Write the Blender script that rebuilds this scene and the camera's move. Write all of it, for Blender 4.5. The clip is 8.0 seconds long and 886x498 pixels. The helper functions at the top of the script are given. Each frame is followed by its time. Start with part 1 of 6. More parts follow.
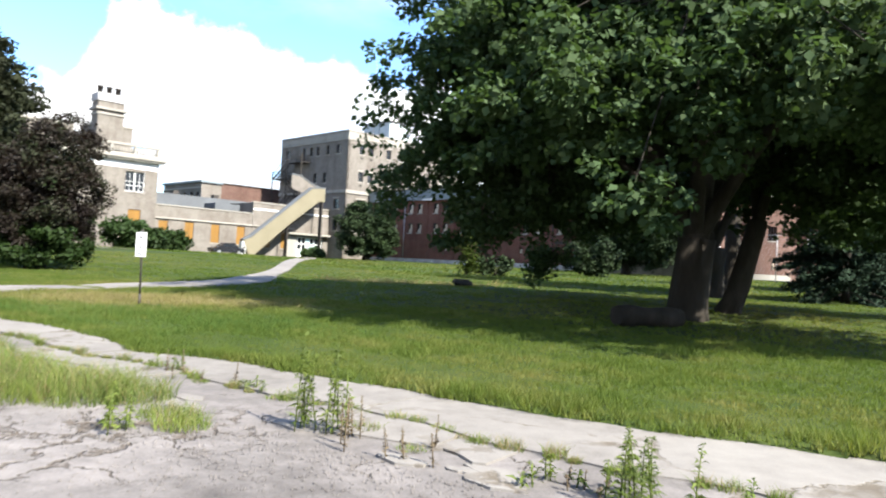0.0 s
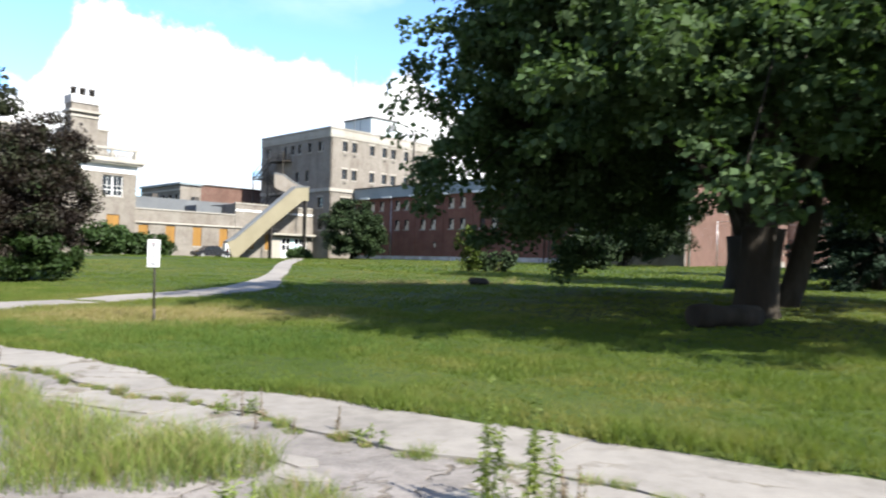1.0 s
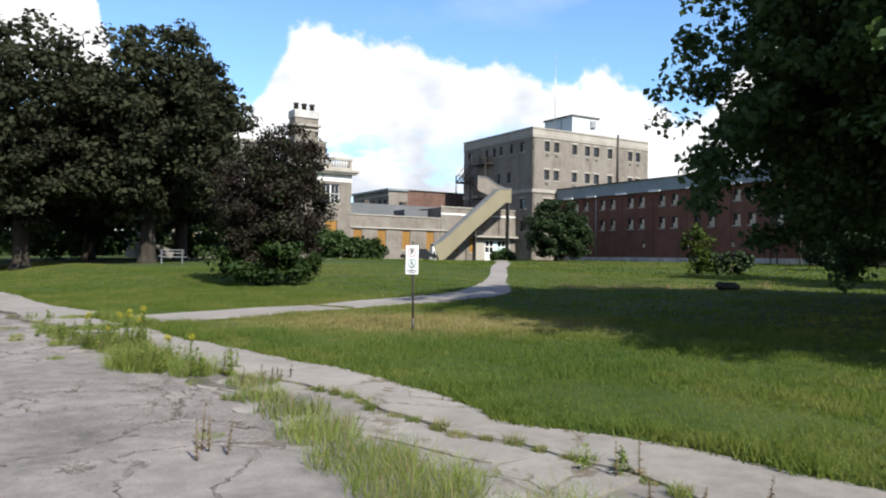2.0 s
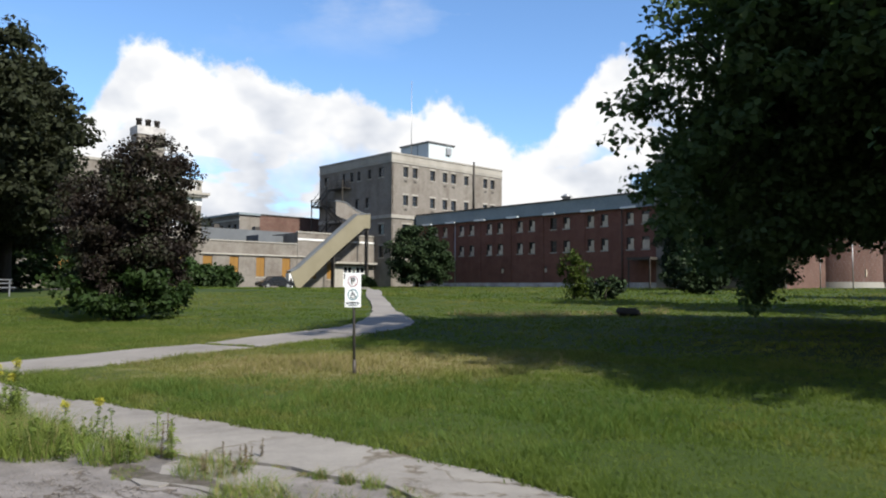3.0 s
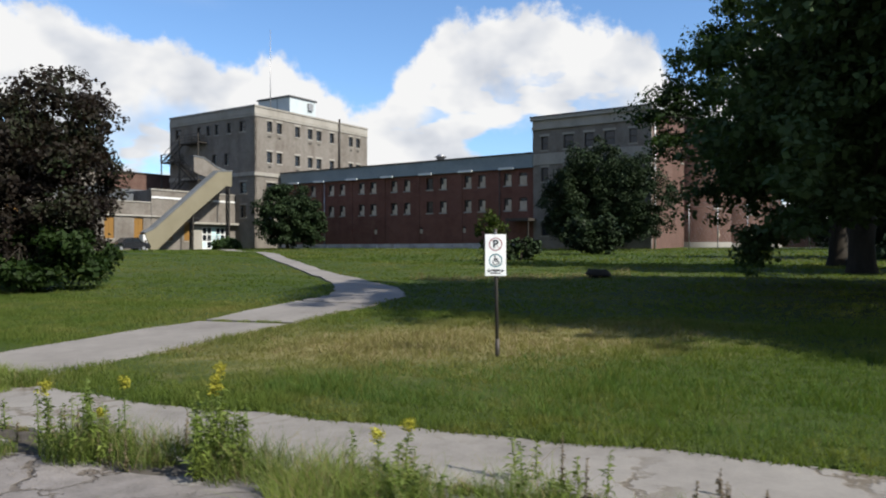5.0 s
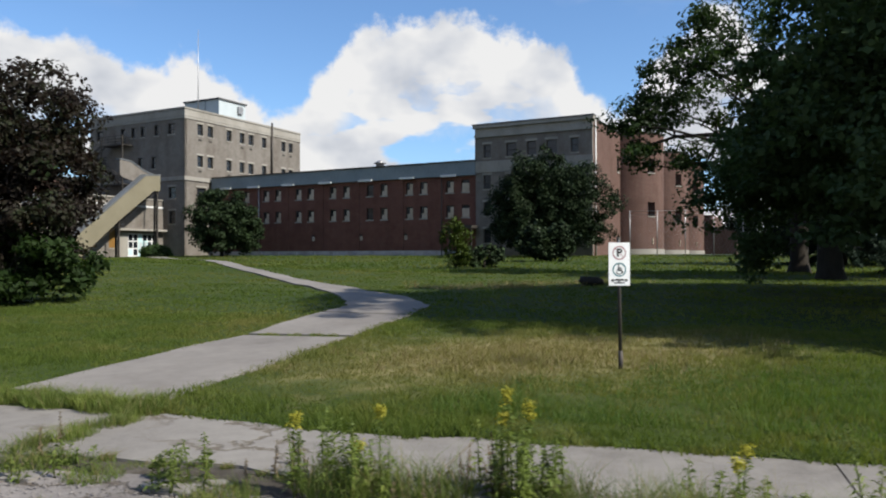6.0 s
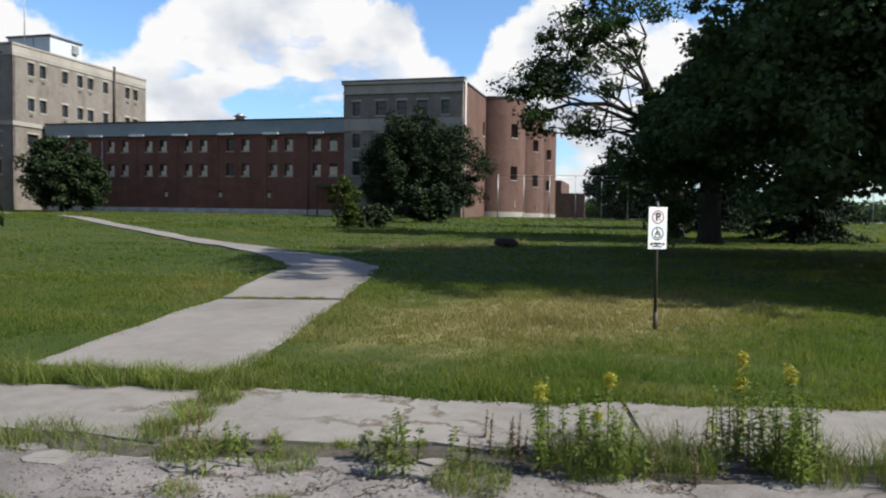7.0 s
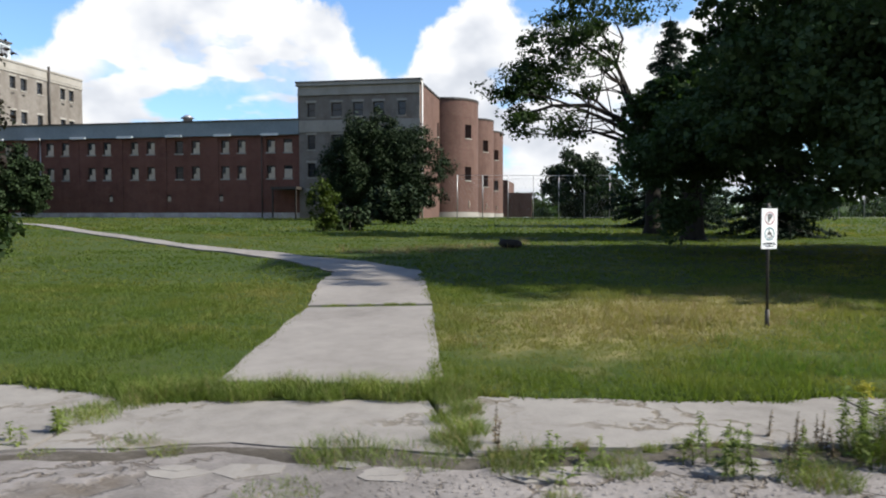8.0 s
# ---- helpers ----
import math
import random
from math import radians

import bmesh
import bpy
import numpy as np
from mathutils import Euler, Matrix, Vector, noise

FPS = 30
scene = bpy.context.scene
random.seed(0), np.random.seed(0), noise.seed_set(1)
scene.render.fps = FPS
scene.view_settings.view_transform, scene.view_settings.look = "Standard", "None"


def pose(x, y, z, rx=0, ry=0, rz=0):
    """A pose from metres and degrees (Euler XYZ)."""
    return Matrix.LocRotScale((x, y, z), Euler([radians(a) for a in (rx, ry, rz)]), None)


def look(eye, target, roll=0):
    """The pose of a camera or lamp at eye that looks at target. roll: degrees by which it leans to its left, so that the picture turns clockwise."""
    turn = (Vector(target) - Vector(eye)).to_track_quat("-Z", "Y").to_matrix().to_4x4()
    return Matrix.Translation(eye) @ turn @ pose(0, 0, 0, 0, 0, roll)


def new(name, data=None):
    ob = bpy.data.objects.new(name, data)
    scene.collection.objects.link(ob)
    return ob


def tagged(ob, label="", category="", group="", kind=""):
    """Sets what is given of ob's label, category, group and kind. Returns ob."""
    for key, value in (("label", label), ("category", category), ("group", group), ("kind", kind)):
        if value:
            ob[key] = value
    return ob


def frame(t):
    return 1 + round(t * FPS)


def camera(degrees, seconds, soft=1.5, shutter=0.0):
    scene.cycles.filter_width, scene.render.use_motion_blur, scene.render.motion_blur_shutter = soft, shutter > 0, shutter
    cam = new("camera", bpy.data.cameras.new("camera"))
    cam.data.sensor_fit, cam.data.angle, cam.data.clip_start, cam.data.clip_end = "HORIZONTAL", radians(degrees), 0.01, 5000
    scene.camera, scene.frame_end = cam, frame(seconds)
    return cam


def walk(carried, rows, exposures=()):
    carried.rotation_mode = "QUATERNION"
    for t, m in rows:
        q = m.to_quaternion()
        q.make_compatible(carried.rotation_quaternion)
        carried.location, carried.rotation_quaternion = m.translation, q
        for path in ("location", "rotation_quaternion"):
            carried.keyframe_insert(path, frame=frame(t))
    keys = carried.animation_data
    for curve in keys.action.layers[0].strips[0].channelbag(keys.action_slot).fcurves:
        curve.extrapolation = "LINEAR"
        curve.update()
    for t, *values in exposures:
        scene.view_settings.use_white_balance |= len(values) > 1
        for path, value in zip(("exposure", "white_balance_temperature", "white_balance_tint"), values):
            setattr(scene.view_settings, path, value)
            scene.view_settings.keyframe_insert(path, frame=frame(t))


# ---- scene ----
cam = camera(62.6, 8.0, 2.0, 0.2)
PATH = [
    (0, (0.207, 0.272, 1.895), (0.19, 2.271, 1.941), 3.1),
    (0.5, (-0.502, 1.192, 1.967), (-0.33, 3.182, 2.077), 1.5),
    (1, (-1.413, 2.074, 1.968), (-1.368, 4.073, 2.004), 1.3),
    (1.5, (-2.322, 2.788, 1.995), (-2.8, 4.73, 1.983), 2.9),
    (2, (-3.14, 3.558, 2.033), (-3.617, 5.5, 2.062), 0.9),
    (2.1, (-3.337, 3.752, 2.033), (-3.703, 5.718, 2.05), 1.1),
    (3.3, (-6.143, 5.816, 2.082), (-6.186, 7.812, 2.203), 0.2),
    (3.5, (-6.587, 6.002, 2.067), (-6.605, 7.998, 2.183), 0.1),
    (4, (-7.761, 6.58, 2.068), (-7.606, 8.572, 2.141), 0.1),
    (4.5, (-8.945, 7.305, 2.071), (-8.678, 9.287, 2.086), -0.1),
    (5.8, (-12.301, 8.996, 2.178), (-11.734, 10.914, 2.183), 0.1),
    (6, (-12.84, 9.229, 2.142), (-12.238, 11.136, 2.16), -0.1),
    (6.5, (-14.051, 9.985, 2.129), (-13.281, 11.831, 2.139), -0.3),
    (7, (-15.282, 10.676, 2.13), (-14.289, 12.409, 2.042), 0.9),
    (7.5, (-16.528, 11.388, 2.145), (-15.404, 13.037, 2.019), 1.5),
    (8, (-17.666, 12.094, 2.183), (-16.52, 13.731, 2.097), 0.0),
]
walk(cam, [(t, look(eye, target, roll)) for t, eye, target, roll in PATH],
     [(0.0, 1.85), (0.5, 1.7), (1.0, 1.72), (1.5, 1.4), (2.0, 1.07), (3.5, 0.83), (4.5, 0.74), (6.0, 0.58), (6.5, 0.56), (7.0, 0.75), (8.0, 0.92)])

# ---- sun, sky and clouds ----
TO_SUN = Vector((0.71, -0.70, 0.95)).normalized()
sun = new("sun", bpy.data.lights.new("sun", "SUN"))
sun.data.energy, sun.data.angle, sun.data.color = 5.0, radians(0.6), (1.0, 0.95, 0.86)
sun.matrix_world = look(TO_SUN * 200, (0, 0, 0))


class Nodes:
    """Short hand for building a node tree."""

    def __init__(self, tree):
        self.tree = tree
        tree.nodes.clear()

    def add(self, kind, ins=()):
        n = self.tree.nodes.new(kind)
        for k, v in dict(ins).items():
            self.put(n.inputs[k], v)
        return n

    def put(self, socket, v):
        if isinstance(v, bpy.types.NodeSocket):
            self.tree.links.new(v, socket)
        elif v is not None:
            socket.default_value = v

    def math(self, op, a, b=0.0, c=0.0, clamp=False):
        n = self.add("ShaderNodeMath", {0: a, 1: b, 2: c})
        n.operation, n.use_clamp = op, clamp
        return n.outputs[0]

    def span(self, v, a, b, top=1.0, smooth=False):
        """v from a to b laid onto 0 to top."""
        n = self.add("ShaderNodeMapRange", {0: v, 1: a, 2: b, 4: top})
        n.interpolation_type = "SMOOTHSTEP" if smooth else "LINEAR"
        return n.outputs[0]

    def vector(self, op, a, b=None):
        n = self.add("ShaderNodeVectorMath", {0: a, 1: b})
        n.operation = op
        return n

    def cells(self, vec, scale):
        n = self.add("ShaderNodeTexVoronoi", {"Vector": vec, "Scale": scale})
        n.feature = "DISTANCE_TO_EDGE"
        return n.outputs["Distance"]

    def noise(self, vec, scale, detail=4.0, rough=0.55):
        return self.add("ShaderNodeTexNoise", {"Vector": vec, "Scale": scale, "Detail": detail, "Roughness": rough}).outputs[0]

    def ramp(self, fac, stops, mode="LINEAR"):
        n = self.add("ShaderNodeValToRGB", {0: fac})
        n.color_ramp.interpolation = mode
        el = n.color_ramp.elements
        for i, (at, col) in enumerate(stops):
            e = el[i] if i < 2 else el.new(at)
            e.position = at
            e.color = (*col, 1) if len(col) == 3 else col
        return n.outputs[0]

    def mix(self, fac, a, b, mode="MIX"):
        n = self.add("ShaderNodeMix")
        n.data_type, n.blend_type = "RGBA", mode
        for s, v in ((n.inputs[0], fac), (n.inputs[6], a), (n.inputs[7], b)):
            self.put(s, (*v, 1) if isinstance(v, tuple) and len(v) == 3 else v)
        return n.outputs[2]


world = bpy.data.worlds.new("sky")
scene.world = world
world.use_nodes = True
W = Nodes(world.node_tree)
sky = W.add("ShaderNodeTexSky")
sky.sky_type, sky.sun_disc = "NISHITA", False
sky.sun_elevation, sky.sun_rotation = math.asin(TO_SUN.z), math.atan2(TO_SUN.x, TO_SUN.y)
sky.air_density, sky.dust_density, sky.ozone_density = 1.0, 0.6, 2.5
way = W.add("ShaderNodeTexCoord").outputs["Generated"]
sep = W.add("ShaderNodeSeparateXYZ", {0: way})
elev = W.math("DEGREES", W.math("ARCSINE", sep.outputs[2]))
azim = W.math("DEGREES", W.math("ARCTAN2", sep.outputs[0], sep.outputs[1]))
# tops of the cumulus bank, in degrees above the horizon, along the azimuth from -60 to +60
TOPS = ((-60, 20), (-47, 22), (-41, 19), (-36, 9), (-29, 12), (-24.5, 17.6), (-21.5, 16.2), (-17, 16), (-12.5, 14.5), (-9, 15), (-4, 14.0),
        (-1.5, 14.2), (2.5, 12.0), (5.5, 11), (8, 13.5), (11, 17.2), (15, 17.6), (18.5, 18.2), (22, 17.4), (26.5, 16), (29, 12.6),
        (31.5, 12), (34, 15), (38, 17), (43, 15), (50, 14), (60, 16))
at = W.math("DIVIDE", W.math("ADD", azim, 60.0), 120.0, clamp=True)
tops = W.math("MULTIPLY", W.ramp(at, [((a + 60) / 120, (h / 25,) * 3) for a, h in TOPS], "EASE"), 25.0)
puff = W.noise(way, 8.0, 4.0, 0.5)
wisp = W.noise(way, 26.0, 5.0, 0.6)
edge = W.math("ADD", W.math("MULTIPLY", W.math("SUBTRACT", puff, 0.5), 5.0), W.math("MULTIPLY", W.math("SUBTRACT", wisp, 0.5), 4.5))
over = W.math("SUBTRACT", W.math("ADD", tops, edge), elev)
bank = W.span(over, -0.5, 0.8, 1.0, True)
# holes in the bank and a thin veil high up
stretch = W.add("ShaderNodeMapping", {"Vector": way, "Scale": (1, 1, 2.6)}).outputs[0]
hole = W.span(W.noise(stretch, 6.5, 4.0, 0.5), 0.41, 0.49, 1.0, True)
hole = W.math("MAXIMUM", hole, W.add("ShaderNodeMapRange", {0: over, 1: 9.0, 2: 4.0}).outputs[0])
veil = W.add("ShaderNodeMapRange", {0: W.noise(stretch, 3.2, 6.0, 0.6), 1: 0.52, 2: 0.72, 4: 0.55}).outputs[0]
veil = W.math("MULTIPLY", veil, W.add("ShaderNodeMapRange", {0: elev, 1: 17.0, 2: 24.0}).outputs[0])
cover = W.math("MAXIMUM", W.math("MULTIPLY", bank, hole), veil)
billow = W.noise(W.add("ShaderNodeMapping", {"Vector": way, "Scale": (1, 1, 1.5)}).outputs[0], 9.0, 3.5, 0.5)
shade = W.math("ADD", billow, W.math("MULTIPLY", over, -0.016))
cloud = W.ramp(shade, [(0.18, (3.9, 4.2, 4.8)), (0.33, (5.6, 5.8, 6.2)), (0.46, (7.2, 7.2, 7.2))])
blue = W.mix(1.0, sky.outputs[0], (1.05, 1.28, 1.5), "MULTIPLY")
back = W.add("ShaderNodeBackground", {0: W.mix(cover, blue, cloud), 1: 0.08})
W.tree.links.new(back.outputs[0], W.add("ShaderNodeOutputWorld").inputs[0])

# ---- materials ----


def material(name, cols, scale=1.0, fine=12.0, rough=0.8, bump=0.15, metal=0.0, spread=0.06, through_light=None, stretch=(1, 1, 1), spec=0.3):
    """Coarse and fine variation between the colours given; spread: change of value from object or island to the next."""
    m = bpy.data.materials.new(name)
    m.use_nodes = True
    n = Nodes(m.node_tree)
    pos = n.add("ShaderNodeNewGeometry")
    vec = n.add("ShaderNodeMapping", {"Vector": pos.outputs["Position"], "Scale": stretch}).outputs[0]
    a, b = n.noise(vec, scale, 5.0), n.noise(vec, fine, 4.0)
    fac = n.math("ADD", n.math("MULTIPLY", a, 0.65), n.math("MULTIPLY", b, 0.35))
    step = 0.36 / max(1, len(cols) - 1)
    col = n.ramp(fac, [(0.32 + i * step, c) for i, c in enumerate(cols)])
    rnd = n.math("ADD", n.add("ShaderNodeObjectInfo").outputs["Random"], pos.outputs["Random Per Island"])
    val = n.math("MULTIPLY_ADD", rnd, 2 * spread, 1 - 2 * spread)
    col = n.add("ShaderNodeHueSaturation", {"Value": val, "Color": col}).outputs[0]
    p = n.add("ShaderNodeBsdfPrincipled", {"Base Color": col, "Metallic": metal, "Specular IOR Level": spec})
    n.put(p.inputs["Roughness"], n.math("MULTIPLY_ADD", b, 0.2, rough - 0.1))
    if bump:
        n.put(p.inputs["Normal"], n.add("ShaderNodeBump", {"Height": fac, "Strength": bump, "Distance": 0.05}).outputs[0])
    shader = p.outputs[0]
    if through_light:
        tr = n.add("ShaderNodeBsdfTranslucent", {0: n.mix(1.0, col, through_light, "MULTIPLY")})
        shader = n.add("ShaderNodeMixShader", {0: 0.3, 1: shader, 2: tr.outputs[0]}).outputs[0]
    n.tree.links.new(shader, n.add("ShaderNodeOutputMaterial").inputs[0])
    return m


def masonry(name, brick_a, brick_b, mortar, w=0.22, h=0.075, stain=(0.55, 0.5, 0.46)):
    """Brickwork in true courses for walls that stand at 45 degrees to the axes, with stains that run down."""
    m = bpy.data.materials.new(name)
    m.use_nodes = True
    n = Nodes(m.node_tree)
    pos = n.add("ShaderNodeNewGeometry").outputs["Position"]
    s = n.add("ShaderNodeSeparateXYZ", {0: pos})
    vec = n.add("ShaderNodeCombineXYZ", {0: n.math("MULTIPLY", s.outputs[1], 1.41421), 1: s.outputs[2]}).outputs[0]
    br = n.add("ShaderNodeTexBrick", {"Vector": vec, "Color1": (*brick_a, 1), "Color2": (*brick_b, 1), "Mortar": (*mortar, 1), "Scale": 1.0,
                                      "Mortar Size": 0.008, "Brick Width": w, "Row Height": h, "Bias": 0.0})
    runs = n.noise(n.add("ShaderNodeMapping", {"Vector": pos, "Scale": (1.2, 1.2, 0.22)}).outputs[0], 0.55, 6.0, 0.65)
    blot = n.noise(pos, 0.9, 6.0, 0.65)
    dirt = n.add("ShaderNodeMapRange", {0: n.math("MULTIPLY", n.math("ADD", runs, blot), 0.5), 1: 0.42, 2: 0.66}).outputs[0]
    col = n.mix(n.math("MULTIPLY", dirt, 0.8), br.outputs[0], n.mix(1.0, br.outputs[0], stain, "MULTIPLY"))
    p = n.add("ShaderNodeBsdfPrincipled", {"Base Color": col, "Roughness": 0.9, "Specular IOR Level": 0.2})
    n.put(p.inputs["Normal"], n.add("ShaderNodeBump", {"Height": br.outputs[1], "Strength": 0.3, "Distance": -0.01}).outputs[0])
    n.tree.links.new(p.outputs[0], n.add("ShaderNodeOutputMaterial").inputs[0])
    return m


def ground_like(name, stops, dry=None, patch=0.16, fine=60.0, bump=0.4, rough=0.95, crack=0.0, leafy=False):
    """Ground cover: large patches, fine grain, and cracks where asked for."""
    m = bpy.data.materials.new(name)
    m.use_nodes = True
    n = Nodes(m.node_tree)
    pos = n.add("ShaderNodeNewGeometry").outputs["Position"]
    big, mid, tiny = n.noise(pos, patch, 5.0, 0.6), n.noise(pos, patch * 9, 5.0, 0.6), n.noise(pos, fine, 3.0, 0.7)
    fac = n.math("ADD", n.math("MULTIPLY", big, 0.5), n.math("ADD", n.math("MULTIPLY", mid, 0.3), n.math("MULTIPLY", tiny, 0.2)))
    step = 0.3 / (len(stops) - 1)
    col = n.ramp(fac, [(0.35 + i * step, c) for i, c in enumerate(stops)])
    if dry:
        centre, size, tone = dry
        off = n.vector("DIVIDE", n.vector("SUBTRACT", pos, centre).outputs[0], size).outputs[0]
        far = n.vector("LENGTH", off).outputs["Value"]
        far = n.math("ADD", far, n.math("MULTIPLY", n.math("SUBTRACT", mid, 0.5), 2.4))
        amt = n.add("ShaderNodeMapRange", {0: far, 1: 1.1, 2: 0.4, 4: 0.72}).outputs[0]
        col = n.mix(amt, col, tone)
    height = fac
    if crack:
        warp = n.vector("ADD", pos, n.vector("MULTIPLY", n.add("ShaderNodeTexNoise", {"Vector": pos, "Scale": 0.55, "Detail": 6.0, "Roughness": 0.65}).outputs["Color"], (2.6, 2.6, 0)).outputs[0]).outputs[0]
        v = n.cells(warp, crack)
        v2 = n.cells(warp, crack * 4.3)
        lines = n.add("ShaderNodeMapRange", {0: v, 1: 0.002, 2: 0.009}).outputs[0]
        some = n.add("ShaderNodeMapRange", {0: big, 1: 0.48, 2: 0.58}).outputs[0]
        fine_lines = n.math("MAXIMUM", n.add("ShaderNodeMapRange", {0: v2, 1: 0.006, 2: 0.028}).outputs[0], n.math("SUBTRACT", 1.0, some))
        lines = n.math("MAXIMUM", lines, n.add("ShaderNodeMapRange", {0: mid, 1: 0.56, 2: 0.46}).outputs[0])
        keep = n.math("MULTIPLY", lines, fine_lines)
        col = n.mix(keep, n.mix(1.0, col, (0.55, 0.5, 0.43), "MULTIPLY"), col)
        height = n.math("ADD", fac, n.math("MULTIPLY", keep, 0.8))
    p = n.add("ShaderNodeBsdfPrincipled", {"Base Color": col, "Roughness": rough, "Specular IOR Level": 0.15})
    n.put(p.inputs["Normal"], n.add("ShaderNodeBump", {"Height": height, "Strength": bump, "Distance": 0.03}).outputs[0] if bump else None)
    shader = p.outputs[0]
    if leafy:
        tr = n.add("ShaderNodeBsdfTranslucent", {0: n.mix(1.0, col, (1.35, 1.4, 0.7), "MULTIPLY")})
        shader = n.add("ShaderNodeMixShader", {0: 0.45, 1: shader, 2: tr.outputs[0]}).outputs[0]
    n.tree.links.new(shader, n.add("ShaderNodeOutputMaterial").inputs[0])
    return m


def glass(name, tone=(0.015, 0.018, 0.022)):
    m = bpy.data.materials.new(name)
    m.use_nodes = True
    n = Nodes(m.node_tree)
    pos = n.add("ShaderNodeNewGeometry").outputs["Position"]
    p = n.add("ShaderNodeBsdfPrincipled", {"Base Color": (*tone, 1), "Specular IOR Level": 0.5})
    n.put(p.inputs["Roughness"], n.math("MULTIPLY", n.noise(pos, 2.0), 0.35))
    n.put(p.inputs["Normal"], n.add("ShaderNodeBump", {"Height": n.noise(pos, 1.3), "Strength": 0.1}).outputs[0])
    n.tree.links.new(p.outputs[0], n.add("ShaderNodeOutputMaterial").inputs[0])
    return m


DRY = ((-7.6, 19.9, 0.6), (5.2, 2.6, 3.0), (0.20, 0.168, 0.075))
M_LAWN = ground_like("lawn_soil", ((0.019, 0.032, 0.006), (0.031, 0.048, 0.009), (0.053, 0.059, 0.017)), DRY)
M_BLADE = ground_like("grass_blade", ((0.044, 0.081, 0.014), (0.092, 0.125, 0.024), (0.194, 0.171, 0.061)), DRY, 0.14, 9.0, 0.0, 0.7, 0.0, True)
M_LUSH = ground_like("lush_grass", ((0.040, 0.083, 0.018), (0.072, 0.122, 0.026), (0.127, 0.156, 0.041)), None, 0.3, 9.0, 0.0, 0.7, 0.0, True)
M_STRAW = material("straw", ((0.186, 0.149, 0.068), (0.260, 0.211, 0.105)), 0.8, 5, 0.8, 0, through_light=(1, 0.9, 0.6))
M_ASPHALT = ground_like("old_asphalt", ((0.070, 0.063, 0.058), (0.140, 0.127, 0.118), (0.220, 0.200, 0.186)), None, 0.45, 34.0, 0.9, 0.9, 0.22)
M_SOIL = ground_like("edge_soil", ((0.030, 0.026, 0.020), (0.060, 0.052, 0.042), (0.120, 0.108, 0.094)), None, 1.2, 40.0, 1.0, 0.95)
M_SLAB = ground_like("walk_concrete", ((0.132, 0.119, 0.107), (0.180, 0.165, 0.149), (0.218, 0.201, 0.181)), None, 0.5, 60.0, 0.25, 0.9)
M_CONCRETE = ground_like("worn_concrete", ((0.120, 0.109, 0.098), (0.182, 0.168, 0.151), (0.225, 0.210, 0.188)), None, 0.5, 40.0, 0.4, 0.9, 0.13)
M_TAN = masonry("tan_brick", (0.186, 0.168, 0.146), (0.15, 0.135, 0.116), (0.172, 0.158, 0.14))
M_RED = masonry("red_brick", (0.150, 0.062, 0.046), (0.112, 0.047, 0.036), (0.15, 0.09, 0.07))
M_PINK = masonry("weathered_red_brick", (0.125, 0.07, 0.056), (0.102, 0.057, 0.046), (0.125, 0.09, 0.072))
M_STONE = material("limestone", ((0.191, 0.175, 0.148), (0.244, 0.228, 0.197), (0.281, 0.265, 0.233)), 0.5, 6, 0.85, 0.1, stretch=(1, 1, 0.4))
M_FOUND = material("foundation_stone", ((0.197, 0.191, 0.186), (0.320, 0.307, 0.296), (0.444, 0.431, 0.407)), 0.9, 5, 0.9, 0.2)
M_FASCIA = material("grey_blue_sheet", ((0.122, 0.151, 0.166), (0.158, 0.191, 0.205), (0.194, 0.223, 0.234)), 0.3, 4, 0.6, 0.05)
M_PALE = material("pale_sheet", ((0.336, 0.376, 0.384), (0.416, 0.456, 0.464)), 0.3, 4, 0.55, 0.05)
M_LEAD = material("weathered_roof_sheet", ((0.075, 0.08, 0.085), (0.11, 0.118, 0.125)), 0.4, 5, 0.75, 0.08)
M_ROOF = material("roof_felt", ((0.06, 0.06, 0.06), (0.1, 0.1, 0.1)), 0.5, 8, 0.9)
M_WHITE = material("white_paint", ((0.496, 0.496, 0.480), (0.624, 0.624, 0.608)), 0.7, 9, 0.6, 0.05)
M_BOARD = material("plywood_board", ((0.143, 0.074, 0.016), (0.200, 0.105, 0.024)), 0.9, 14, 0.8, 0.05, stretch=(1, 1, 0.3))
M_BLIND = material("tan_panel", ((0.30, 0.25, 0.19), (0.42, 0.36, 0.28)), 1.5, 14, 0.85, 0.05, spread=0.12)
M_CREAM = material("cream_panel", ((0.144, 0.127, 0.082), (0.183, 0.162, 0.109)), 0.4, 6, 0.7, 0.04)
M_STEEL = material("dark_steel", ((0.03, 0.028, 0.026), (0.07, 0.06, 0.05)), 2, 18, 0.6, 0.05, 0.4)
M_ZINC = material("galvanised_steel", ((0.24, 0.24, 0.24), (0.36, 0.36, 0.36)), 5, 40, 0.5, 0.03, 0.7)
M_TEAL = material("teal_door_paint", ((0.36, 0.52, 0.53), (0.45, 0.62, 0.62)), 1, 9, 0.5, 0.02)
M_GLASS = glass("dark_pane")
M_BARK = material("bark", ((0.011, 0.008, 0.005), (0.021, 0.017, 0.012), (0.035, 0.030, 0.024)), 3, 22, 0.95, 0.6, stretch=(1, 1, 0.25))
LIT = (1.25, 1.4, 0.7)
M_MAPLE = material("maple_leaf", ((0.023, 0.040, 0.015), (0.038, 0.063, 0.025), (0.059, 0.084, 0.038)), 0.6, 3, 0.7, 0, spread=0.22, through_light=LIT, spec=0.12)
M_MAPLE_DARK = material("dark_maple_leaf", ((0.022, 0.038, 0.014), (0.036, 0.061, 0.019)), 0.5, 3, 0.55, 0, spread=0.22, through_light=(1.2, 1.4, 0.6), spec=0.1)
